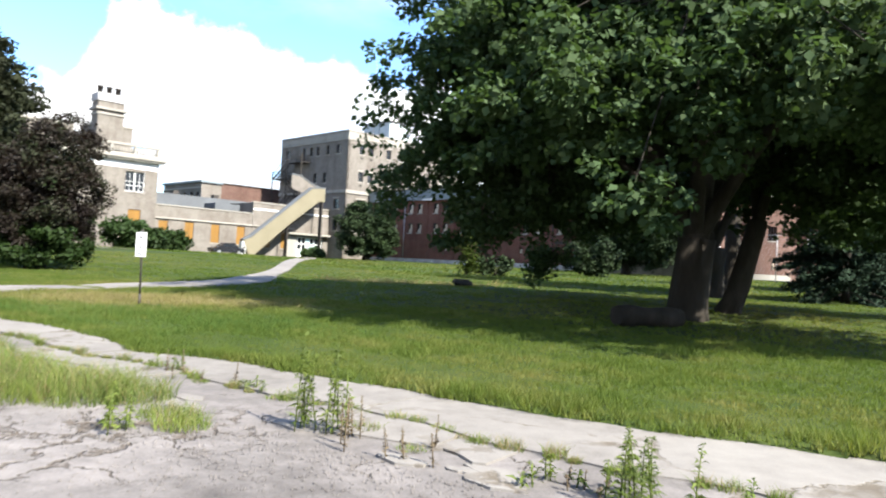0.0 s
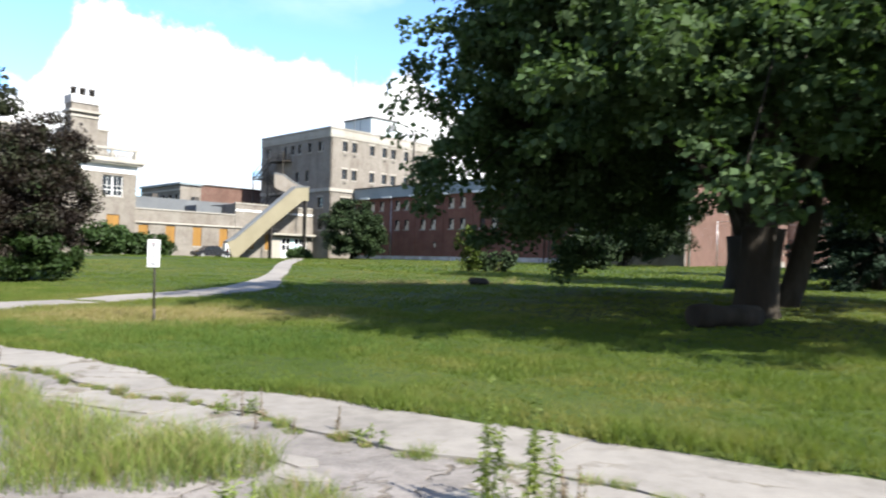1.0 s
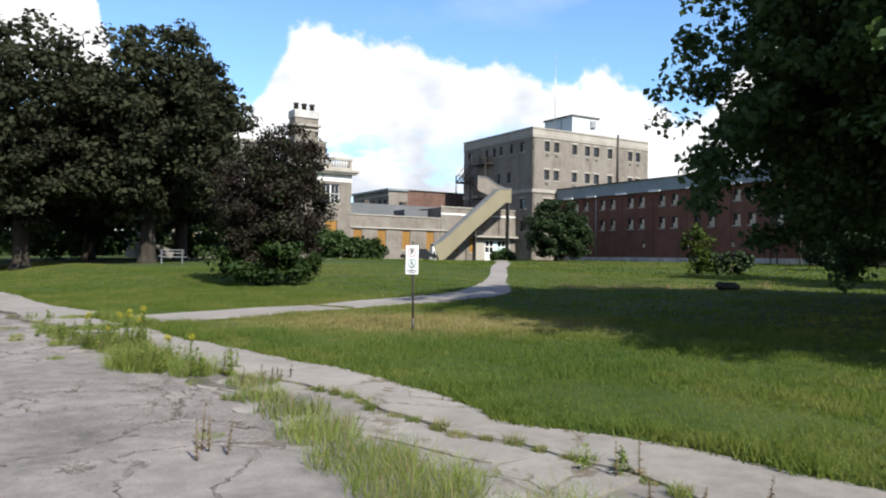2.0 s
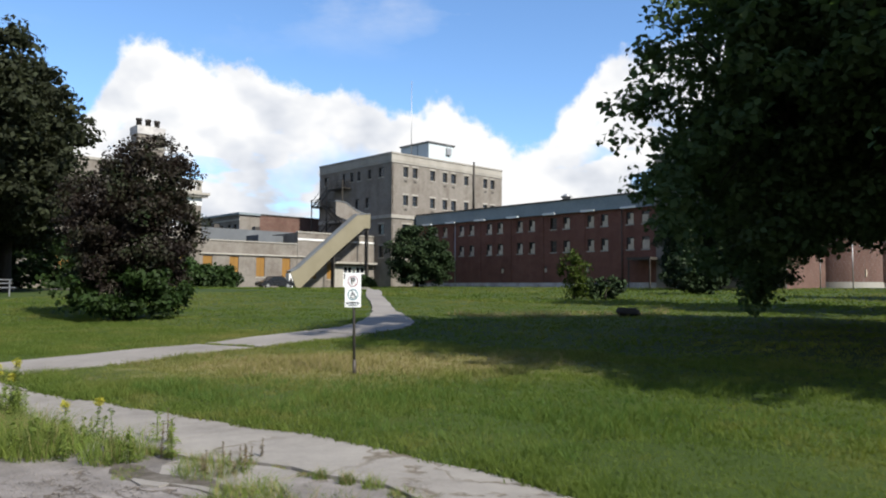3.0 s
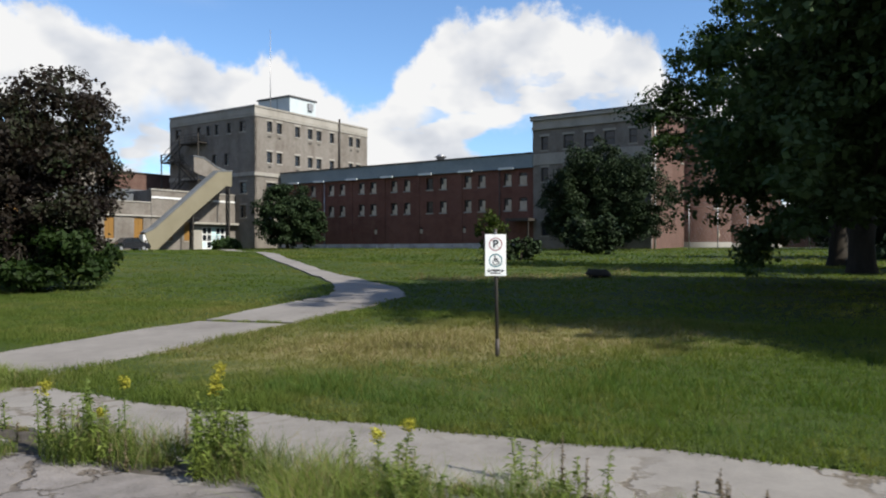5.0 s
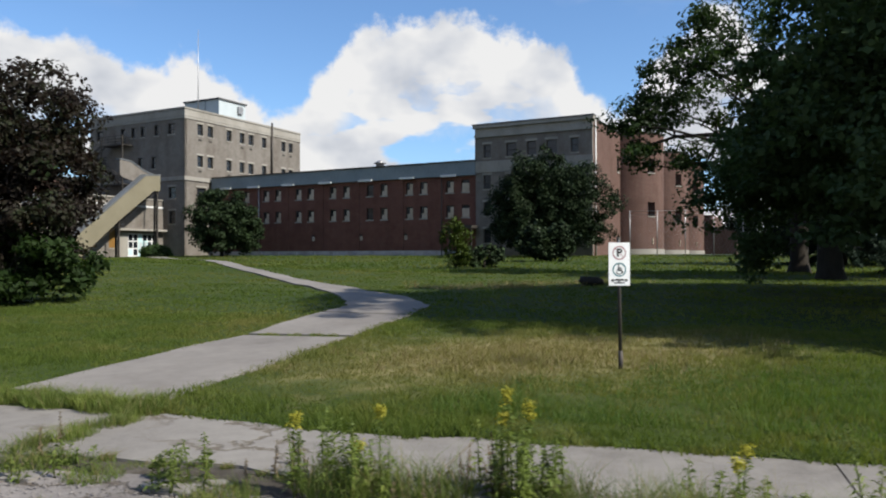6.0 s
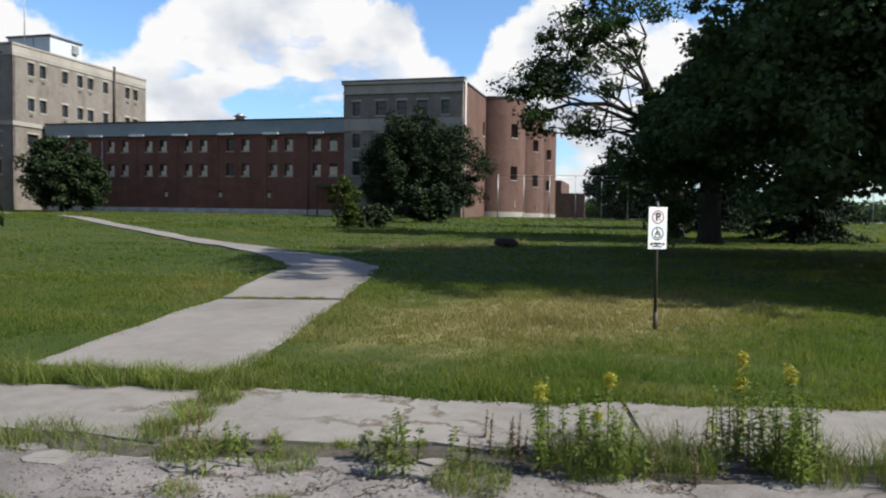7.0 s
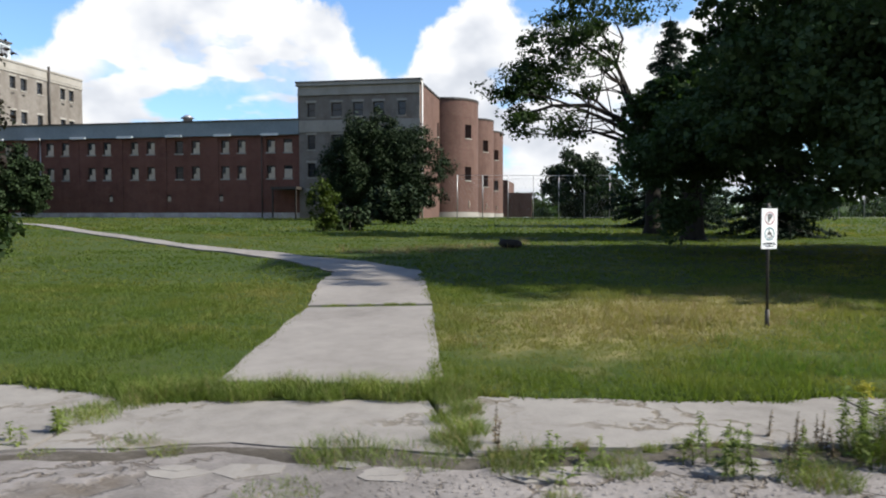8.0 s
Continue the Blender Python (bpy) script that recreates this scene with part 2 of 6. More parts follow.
M_YEW = material("dark_dense_leaf", ((0.010, 0.018, 0.007), (0.019, 0.031, 0.011)), 0.5, 3, 0.6, 0, spread=0.2, spec=0.1)
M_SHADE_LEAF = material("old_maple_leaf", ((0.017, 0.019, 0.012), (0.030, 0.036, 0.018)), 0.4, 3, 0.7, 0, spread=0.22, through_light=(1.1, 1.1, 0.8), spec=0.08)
M_PURPLE = material("copper_leaf", ((0.014, 0.010, 0.010), (0.023, 0.019, 0.014), (0.023, 0.042, 0.014)), 0.5, 3, 0.55, 0, spread=0.2, through_light=(1.3, 0.9, 0.8), spec=0.1)
M_GREENLEAF = material("shrub_leaf", ((0.015, 0.031, 0.008), (0.027, 0.046, 0.012)), 0.8, 4, 0.6, 0, spread=0.22, through_light=LIT, spec=0.1)
M_LIME = material("lime_leaf", ((0.027, 0.043, 0.006), (0.046, 0.065, 0.011)), 0.8, 4, 0.6, 0, spread=0.2, through_light=LIT, spec=0.1)
M_NEEDLE = material("spruce_needle", ((0.009, 0.019, 0.011), (0.017, 0.031, 0.017)), 0.8, 4, 0.7, 0, spread=0.2, spec=0.1)
M_WEED = material("weed_leaf", ((0.059, 0.089, 0.014), (0.102, 0.137, 0.024), (0.145, 0.170, 0.034)), 1.5, 6, 0.6, 0, spread=0.2, through_light=LIT)
M_BROWN = material("weed_stem", ((0.07, 0.05, 0.03), (0.13, 0.10, 0.055)), 3, 20, 0.8, 0, spread=0.2)
M_GOLD = material("goldenrod_bloom", ((0.26, 0.25, 0.025), (0.38, 0.35, 0.04)), 4, 20, 0.7, 0, through_light=(1, 1, 0.5))
M_SIGN = material("sign_white", ((0.7, 0.7, 0.68), (0.82, 0.82, 0.8)), 3, 30, 0.4, 0)
M_INK = material("sign_black", ((0.02, 0.02, 0.02), (0.035, 0.035, 0.035)), 5, 30, 0.5, 0)
M_REDINK = material("sign_red", ((0.34, 0.17, 0.17), (0.44, 0.23, 0.23)), 5, 30, 0.5, 0)
M_GREENINK = material("sign_green", ((0.03, 0.14, 0.16), (0.05, 0.2, 0.22)), 5, 30, 0.5, 0)
M_CAR = material("black_car_paint", ((0.010, 0.011, 0.014), (0.016, 0.017, 0.02)), 1, 10, 0.25, 0, spec=0.6)
M_TYRE = material("tyre_rubber", ((0.015, 0.015, 0.015), (0.03, 0.03, 0.03)), 8, 40, 0.9, 0.1)
M_LAMP = material("red_lamp", ((0.3, 0.02, 0.02), (0.4, 0.03, 0.03)), 8, 40, 0.3, 0)

# ---- building blocks ----
PLACED = {}


def thing(name, at, label, category, group="", kind=""):
    ob = new(name)
    ob.empty_display_size = 0.3
    ob.location = at
    PLACED[ob] = Matrix.Translation(at)
    return tagged(ob, label, category, group, kind)


def hang(ob, parent):
    """Puts ob, given in world places, under a thing or under a part."""
    if parent:
        ob.parent = parent
        ob.matrix_parent_inverse = PLACED.get(parent, parent.matrix_basis).inverted()
    return ob


def part(name, bm, mat, parent=None, label=""):
    me = bpy.data.meshes.new(name)
    bm.normal_update()
    bm.to_mesh(me)
    bm.free()
    me.materials.append(mat)
    return tagged(hang(new(name, me), parent), label)


def arrays(name, verts, faces, mat, parent=None, label=""):
    """A mesh from numpy arrays; all the faces have the same number of corners."""
    me = bpy.data.meshes.new(name)
    k, n = faces.shape[1], len(faces)
    me.vertices.add(len(verts))
    me.vertices.foreach_set("co", np.ascontiguousarray(verts, np.float32).ravel())
    me.loops.add(n * k)
    me.loops.foreach_set("vertex_index", np.ascontiguousarray(faces, np.int32).ravel())
    me.polygons.add(n)
    me.polygons.foreach_set("loop_start", np.arange(0, n * k, k, dtype=np.int32))
    me.update(calc_edges=True)
    me.materials.append(mat)
    return tagged(hang(new(name, me), parent), label)


def box(bm, lo, hi, m=None, bevel=0.0):
    before = set(bm.verts)
    g = bmesh.ops.create_cube(bm, size=1.0)
    lo, hi = Vector(lo), Vector(hi)
    for v in g["verts"]:
        v.co = Vector(lo[i] + (v.co[i] + 0.5) * (hi[i] - lo[i]) for i in range(3))
    if bevel:
        edges = {e for v in g["verts"] for e in v.link_edges}
        bmesh.ops.bevel(bm, geom=list(edges), offset=bevel, segments=1, affect="EDGES")
    if m:
        for v in bm.verts:
            if v not in before:
                v.co = m @ v.co
    return bm


def prism(bm, outline, depth, m):
    """A flat outline in x, z drawn out along y by depth, then moved by m."""
    a = [bm.verts.new(m @ Vector((x, 0, z))) for x, z in outline]
    b = [bm.verts.new(m @ Vector((x, depth, z))) for x, z in outline]
    bm.faces.new(a)
    bm.faces.new(b[::-1])
    for i in range(len(a)):
        j = (i + 1) % len(a)
        bm.faces.new((a[j], a[i], b[i], b[j]))
    bmesh.ops.recalc_face_normals(bm, faces=bm.faces)
    return bm


def tube(bm, points, radii, sides=8, cap=True):
    rings = []
    for i, p in enumerate(points):
        ahead = Vector(points[min(i + 1, len(points) - 1)]) - Vector(points[max(i - 1, 0)])
        q = ahead.to_track_quat("Z", "Y")
        rings.append([bm.verts.new(Vector(p) + q @ Vector((radii[i] * math.cos(t), radii[i] * math.sin(t), 0)))
                      for t in (2 * math.pi * k / sides for k in range(sides))])
    for r0, r1 in zip(rings, rings[1:]):
        for k in range(sides):
            f = bm.faces.new((r0[k], r0[(k + 1) % sides], r1[(k + 1) % sides], r1[k]))
            f.smooth = True
    if cap:
        bm.faces.new(rings[0][::-1])
        bm.faces.new(rings[-1])
    return bm


# The buildings stand on a grid at 45 degrees: e runs away from the drive to the far right, q to the far left.
C45 = math.sqrt(0.5)
GRID = Matrix(((C45, -C45, 0, 0), (C45, C45, 0, 0), (0, 0, 1, 0), (0, 0, 0, 1)))
# Frames of faces: x runs along the face to the right as seen from outside, y goes inwards, z up.


def face_p(p, q):
    """A face turned towards -p; its x runs to smaller q."""
    return GRID @ Matrix(((0, 1, 0, p), (-1, 0, 0, q), (0, 0, 1, 0), (0, 0, 0, 1)))


def face_q(p, q):
    """A face turned towards -q; its x runs to greater p."""
    return GRID @ Matrix(((1, 0, 0, p), (0, 1, 0, q), (0, 0, 1, 0), (0, 0, 0, 1)))


def wall(name, m, length, z0, z1, holes, mat, parent, thick=0.35, label=""):
    """A wall in the frame m with openings (x0, x1, z0, z1) that go through its thickness."""
    bm = bmesh.new()
    xs = sorted({0, length, *(x for h in holes for x in h[:2])})
    zs = sorted({z0, z1, *(z for h in holes for z in h[2:])})

    def solid(i, k):
        if not (0 <= i < len(xs) - 1 and 0 <= k < len(zs) - 1):
            return False
        x, z = (xs[i] + xs[i + 1]) / 2, (zs[k] + zs[k + 1]) / 2
        return not any(a < x < b and c < z < d for a, b, c, d in holes)

    def quad(*pts):
        bm.faces.new([bm.verts.new(m @ Vector(p)) for p in pts])

    for i in range(len(xs) - 1):
        for k in range(len(zs) - 1):
            if not solid(i, k):
                continue
            a, b, c, d = xs[i], xs[i + 1], zs[k], zs[k + 1]
            quad((a, 0, c), (b, 0, c), (b, 0, d), (a, 0, d))
            quad((b, thick, c), (a, thick, c), (a, thick, d), (b, thick, d))
            if not solid(i - 1, k):
                quad((a, thick, c), (a, 0, c), (a, 0, d), (a, thick, d))
            if not solid(i + 1, k):
                quad((b, 0, c), (b, thick, c), (b, thick, d), (b, 0, d))
            if not solid(i, k - 1):
                quad((a, thick, c), (b, thick, c), (b, 0, c), (a, 0, c))
            if not solid(i, k + 1):
                quad((a, 0, d), (b, 0, d), (b, thick, d), (a, thick, d))
    return part(name, bm, mat, parent, label)


def slab(name, m, lo, hi, mat, parent=None, label="", bevel=0.0):
    """A block in the frame m."""
    return part(name, box(bmesh.new(), lo, hi, m, bevel), mat, parent, label)


SHARED = {}


def shared(key, make):
    if key not in SHARED:
        SHARED[key] = make()
    return SHARED[key]


def mesh_of(name, bm, mat):
    me = bpy.data.meshes.new(name)
    bm.normal_update()
    bm.to_mesh(me)
    bm.free()
    me.materials.append(mat)
    return me


def piece(name, me, m, parent, label=""):
    ob = new(name, me)
    ob.matrix_basis = m
    return tagged(hang(ob, parent), label)


def blocks(name, mat, *pairs):
    bm = bmesh.new()
    for lo, hi in pairs:
        box(bm, lo, hi)
    return mesh_of(name, bm, mat)


def window(m, x, z, w, h, parent, style="sash", sill=True, lintel=False, label=""):
    """A window in an opening whose lower left corner is (x, z) in the frame m, with pane, window_frame, sill and fillings as its parts."""
    at = m @ Matrix.Translation((x, 0, z))
    key = (style, round(w, 2), round(h, 2))
    t = 0.07

    def frame_mesh():
        pairs = [((0, 0.16, 0), (t, 0.24, h)), ((w - t, 0.16, 0), (w, 0.24, h)), ((t, 0.16, 0), (w - t, 0.24, t)), ((t, 0.16, h - t), (w - t, 0.24, h)),
                 ((t, 0.17, h / 2 - 0.03), (w - t, 0.23, h / 2 + 0.03))]
        if style == "wide":
            pairs += [((w / 2 - 0.09, 0.14, t), (w / 2 + 0.09, 0.25, h - t)), ((w * 0.25 - 0.02, 0.17, t), (w * 0.25 + 0.02, 0.22, h - t)),
                      ((w * 0.75 - 0.02, 0.17, t), (w * 0.75 + 0.02, 0.22, h - t)), ((t, 0.17, h * 0.28), (w - t, 0.23, h * 0.28 + 0.07))]
        return blocks("window_frame", M_WHITE if style == "wide" else M_STEEL, *pairs)

    if style == "boarded":
        win = piece("window", shared(("b", key), lambda: blocks("window", M_BOARD, ((0.03, 0.1, 0.03), (w / 2 - 0.01, 0.14, h - 0.03)), ((w / 2 + 0.01, 0.1, 0.03), (w - 0.03, 0.135, h - 0.03)))), at, parent, label or "window closed with orange plywood boards")
    else:
        win = piece("window", shared(("f", key), frame_mesh), at, parent, label)
        piece("pane", shared(("p", key), lambda: blocks("pane", M_GLASS, ((0.02, 0.26, 0.02), (w - 0.02, 0.28, h - 0.02)))), at, win)
        if style == "cell":
            piece("panel", shared(("c", key), lambda: blocks("panel", M_BLIND, ((w * 0.52, 0.1, 0.02), (w - 0.02, 0.15, h * 0.86)), ((w * 0.2, 0.1, 0.02), (w * 0.52, 0.15, h * 0.4)))), at, win, "tan blocking panel")
        if style == "cellhalf":
            piece("panel", shared(("c", key), lambda: blocks("panel", M_BLIND, ((0.02, 0.1, 0.02), (w - 0.02, 0.15, h * 0.72)))), at, win, "tan blocking panel")
    if sill:
        piece("sill", shared(("s", key), lambda: blocks("sill", M_STONE, ((-0.08, -0.07, -0.16), (w + 0.08, 0.2, -0.003)))), at, win)
    if lintel:
        piece("lintel", shared(("l", key), lambda: blocks("lintel", M_STONE, ((-0.15, -0.03, h + 0.003), (w + 0.15, 0.15, h + 0.26)))), at, win)
    return win


# ---- ground ----
RISE = ((-999, 0.42), (6, 0.42), (10, 0.52), (16, 0.70), (22, 0.90), (36, 1.15), (60, 1.75), (90, 2.25), (400, 2.3), (5000, 2.3))
RD, SD = Vector((-0.8148, 0.5798)), Vector((0.5798, 0.8148))
KERB = ((-60, 7.2), (-6, 7.7), (0.55, 7.66), (3.2, 7.15), (5.1, 7.0), (8.4, 6.86), (9.3, 6.5), (9.8, 6.33), (10.9, 6.66), (12, 6.85), (13.6, 6.95), (15.3, 6.7), (17.8, 6.7), (18.3, 6.5), (20.9, 6.65), (24.1, 6.5), (26, 7.15), (30, 6.7), (36, 7.0), (160, 7.0))


def on(r, s):
    """The plan point r metres along the drive and s metres across it."""
    return RD.x * r + SD.x * s, RD.y * r + SD.y * s


def rs_of(x, y):
    return RD.x * x + RD.y * y, SD.x * x + SD.y * y


def edge_s(r):
    return float(np.interp(r, [a for a, _ in KERB], [b for _, b in KERB])) + 0.05 * math.sin(r * 1.9) * math.sin(r * 0.63 + 1) + 0.03 * math.sin(r * 5.1)


def ground_z(x, y):
    """The height of the ground; takes numbers or arrays."""
    x, y = np.asarray(x, float), np.asarray(y, float)
    r, s = RD.x * x + RD.y * y, SD.x * x + SD.y * y
    z = np.interp(s, [a for a, _ in RISE], [b for _, b in RISE])
    side = np.clip((r - 28) / 27, 0, 1) * np.clip((s - 7) / 8, 0, 1) * np.clip((60 - s) / 20, 0, 1)
    z = z + 0.65 * side * side * (3 - 2 * side)
    lumps = 0.025 * np.sin(x * 1.3 + 0.6 * y) * np.sin(y * 0.9 - 0.4 * x) + 0.02 * np.sin(x * 0.37) * np.sin(y * 0.41)
    return z + lumps * np.clip((s - 8) / 4, 0, 1)


def spaced(*spans):
    """Coordinates from spans of (start, end, step)."""
    return np.array(sorted({round(v, 3) for a, b, d in spans for v in np.arange(a, b, d)}))


def make_ground():
    rr = spaced((-2500, -200, 300), (-200, -20, 12), (-20, -4, 2), (-4, 34, 0.5), (34, 80, 2), (80, 260, 12), (260, 2600, 300))
    ss = spaced((-2500, -60, 300), (-60, 4, 8), (4, 6, 0.4), (6, 8.6, 0.16), (8.6, 20, 0.4), (20, 60, 1.5), (60, 130, 6), (130, 400, 30), (400, 4000, 300))
    R, S = np.meshgrid(rr, ss)
    X, Y = RD.x * R + SD.x * S, RD.y * R + SD.y * S
    Z = ground_z(X, Y)
    under = np.array([[s < edge_s(r) - 0.03 for r in rr] for s in ss])
    Z = np.where(under, np.minimum(Z, 0.34), Z + 0.02 * (S < 9))
    n, k = len(ss), len(rr)
    i = np.arange(n * k).reshape(n, k)
    faces = np.stack([i[:-1, :-1], i[1:, :-1], i[1:, 1:], i[:-1, 1:]], -1).reshape(-1, 4)
    ob = arrays("ground", np.stack([X, Y, Z], -1).reshape(-1, 3), faces, M_LAWN)
    ob.data.polygons.foreach_set("use_smooth", [True] * len(faces))
    return tagged(ob, "mown green lawn with dry yellow patches and worn soil", "lawn", kind="structure")


make_ground()


def outline_slab(name, pts, z0, z1, mat, parent, label="", heights=None):
    """A slab with the plan outline given; heights lifts single corners."""
    bm = bmesh.new()
    top = [bm.verts.new((x, y, z1 + (heights[i] if heights else 0))) for i, (x, y) in enumerate(pts)]
    low = [bm.verts.new((x, y, z0)) for x, y in pts]
    f = bm.faces.new(top)
    for i in range(len(pts)):
        j = (i + 1) % len(pts)
        bm.faces.new((top[j], top[i], low[i], low[j]))
    bmesh.ops.recalc_face_normals(bm, faces=bm.faces)
    if f.normal.z < 0:
        bmesh.ops.reverse_faces(bm, faces=bm.faces)
    return part(name, bm, mat, parent, label)


def inner_s(r):
    """The inner edge of the concrete strip: it widens where the broken band ends."""
    return float(np.interp(r, (13.0, 16.0), (5.76, 5.1))) + 0.1 * math.sin(r * 1.7) + 0.05 * math.sin(r * 4.9 + 1)


def make_drive():
    """The old asphalt of the drive, the broken concrete strip along its edge, and loose broken pieces."""
    rnd = random.Random(4)
    rr = spaced((-160, -10, 15), (-10, 34, 0.8), (34, 160, 15))
    ss = spaced((-90, -6, 12), (-6, 6.4, 0.7)).tolist()
    v, n = [], len(ss)
    for r in rr:
        for s in ss:
            x, y = on(r, s)
            v.append((x, y, 0.405 + 0.012 * math.sin(r * 0.8 + s) * math.sin(s * 1.1)))
    i = np.arange(len(rr) * n).reshape(len(rr), n)
    faces = np.stack([i[:-1, :-1], i[:-1, 1:], i[1:, 1:], i[1:, :-1]], -1).reshape(-1, 4)
    ob = arrays("pavement", np.array(v), faces, M_ASPHALT)
    tagged(ob, "old cracked pale asphalt drive with loose gravel", "pavement", kind="structure")
    strip = thing("kerb_strip", (*on(12, 5.8), 0.36), "broken pale concrete edging slabs along the drive", "pavement", kind="structure")
    joints = (-60, -30, -14, -6, -0.4, 4.9, 9.8, 14.6, 17.6, 21.25, 24.6, 27.5, 31, 36, 42, 60, 100, 150)
    for a, b in zip(joints, joints[1:]):
        gap = 0.03 if 21 < a < 22 or 21 < b < 22 else 0.008
        rs = np.linspace(a + gap, b - gap, max(4, min(14, int((b - a) * 3))))
        skew = 0.35 if abs(a - 21.25) < 0.1 else 0.0
        skew2 = 0.35 if abs(b - 21.25) < 0.1 else 0.0
        outer = [(r + (skew * (1 if k == 0 else 0)) + (skew2 * (1 if k == len(rs) - 1 else 0)), edge_s(r)) for k, r in enumerate(rs)]
        inner = [(r, inner_s(r)) for r in rs]
        pts = [on(*p) for p in outer] + [on(*p) for p in inner[::-1]]
        outline_slab("slab", pts, 0.30, 0.428 + rnd.uniform(-0.006, 0.01), M_CONCRETE, strip)
    # a second, broken band between the strip and the asphalt
    r = -6.0
    while r < 13.6:
        long = rnd.uniform(0.5, 1.7)
        n = 4
        top = [(r + 0.02 + (long - 0.05) * k / n + rnd.uniform(-0.02, 0.02), inner_s(r + long * k / n) - 0.06 - rnd.uniform(0, 0.05)) for k in range(n + 1)]
        low = [(r + 0.02 + (long - 0.05) * k / n + rnd.uniform(-0.06, 0.06), 5.02 + 0.16 * math.sin((r + long * k / n) * 2.3) + rnd.uniform(-0.1, 0.1)) for k in range(n + 1)]
        if rnd.random() < 0.82:
            tilt = rnd.uniform(-0.012, 0.012)
            pts = [on(*p) for p in top + low[::-1]]
            outline_slab("broken_piece", pts, 0.32, 0.421, M_CONCRETE, strip, "", [tilt + rnd.uniform(-0.004, 0.004)] * (n + 1) + [-tilt * 0.5] * (n + 1))
        r += long
    for k in range(34):
        r = rnd.uniform(-3, 27)
        s = 4.75 + rnd.uniform(-0.25, 0.2)
        size = rnd.uniform(0.08, 0.24)
        m = rnd.randint(5, 8)
        turn = rnd.uniform(0, 6.28)
        pts = [on(r + size * 1.4 * math.cos(t + turn) * rnd.uniform(0.6, 1.15), s + size * 0.7 * math.sin(t + turn) * rnd.uniform(0.6, 1.15)) for t in (2 * math.pi * i / m for i in range(m))]
        outline_slab("broken_piece", pts, 0.32, 0.414 + rnd.uniform(0.0, 0.008), M_CONCRETE, strip, "", [rnd.uniform(-0.004, 0.004) for _ in pts])
    # soil washed into the broken edge, where the weeds root
    bm = bmesh.new()
    rows = []
    for k in range(100):
        r = 12.4 + k * 0.17
        mid = inner_s(r) - (0.75 - 0.6 * min(1, max(0, r - 13) / 3))
        half = 0.16 + 0.12 * math.sin(r * 2.9) * math.sin(r * 0.83 + 2) + rnd.uniform(-0.05, 0.07)
        rows.append([bm.verts.new((*on(r, mid + d * max(half, 0.03)), 0.419 if abs(d) < 0.9 else 0.39)) for d in (-1.0, -0.5, 0.5, 1.0)])
    for a, c in zip(rows, rows[1:]):
        for i in range(3):
            bm.faces.new((a[i], a[i + 1], c[i + 1], c[i])).smooth = True
    bmesh.ops.recalc_face_normals(bm, faces=bm.faces)
    tagged(part("soil", bm, M_SOIL, strip, "dark crumbly soil in the broken edge"), kind="stuff")
    # gravel crumbs
    rng = np.random.default_rng(3)
    n = 18000
    r, s = rng.uniform(-4, 28, n), 4.6 - np.abs(rng.normal(0, 1.1, n))
    x, y, d = RD.x * r + SD.x * s, RD.y * r + SD.y * s, rng.uniform(0.005, 0.018, n)
    base = np.array(((1, 0, 0), (-0.5, 0.87, 0), (-0.5, -0.87, 0), (0.1, 0.1, 0.9)))
    turn = rng.uniform(0, 6.28, n)
    px = base[None, :, 0] * np.cos(turn)[:, None] - base[None, :, 1] * np.sin(turn)[:, None]
    py = base[None, :, 0] * np.sin(turn)[:, None] + base[None, :, 1] * np.cos(turn)[:, None]
    verts = np.stack([x[:, None] + px * d[:, None], y[:, None] + py * d[:, None], 0.407 + base[None, :, 2] * d[:, None] + 0 * px], -1).reshape(-1, 3)
    tri = np.array(((0, 1, 3), (1, 2, 3), (2, 0, 3)))
    faces = (np.arange(n)[:, None, None] * 4 + tri[None]).reshape(-1, 3)
    tagged(arrays("gravel", verts, faces, M_ASPHALT), "loose pale gravel crumbs on the old asphalt", "gravel", kind="stuff")


make_drive()


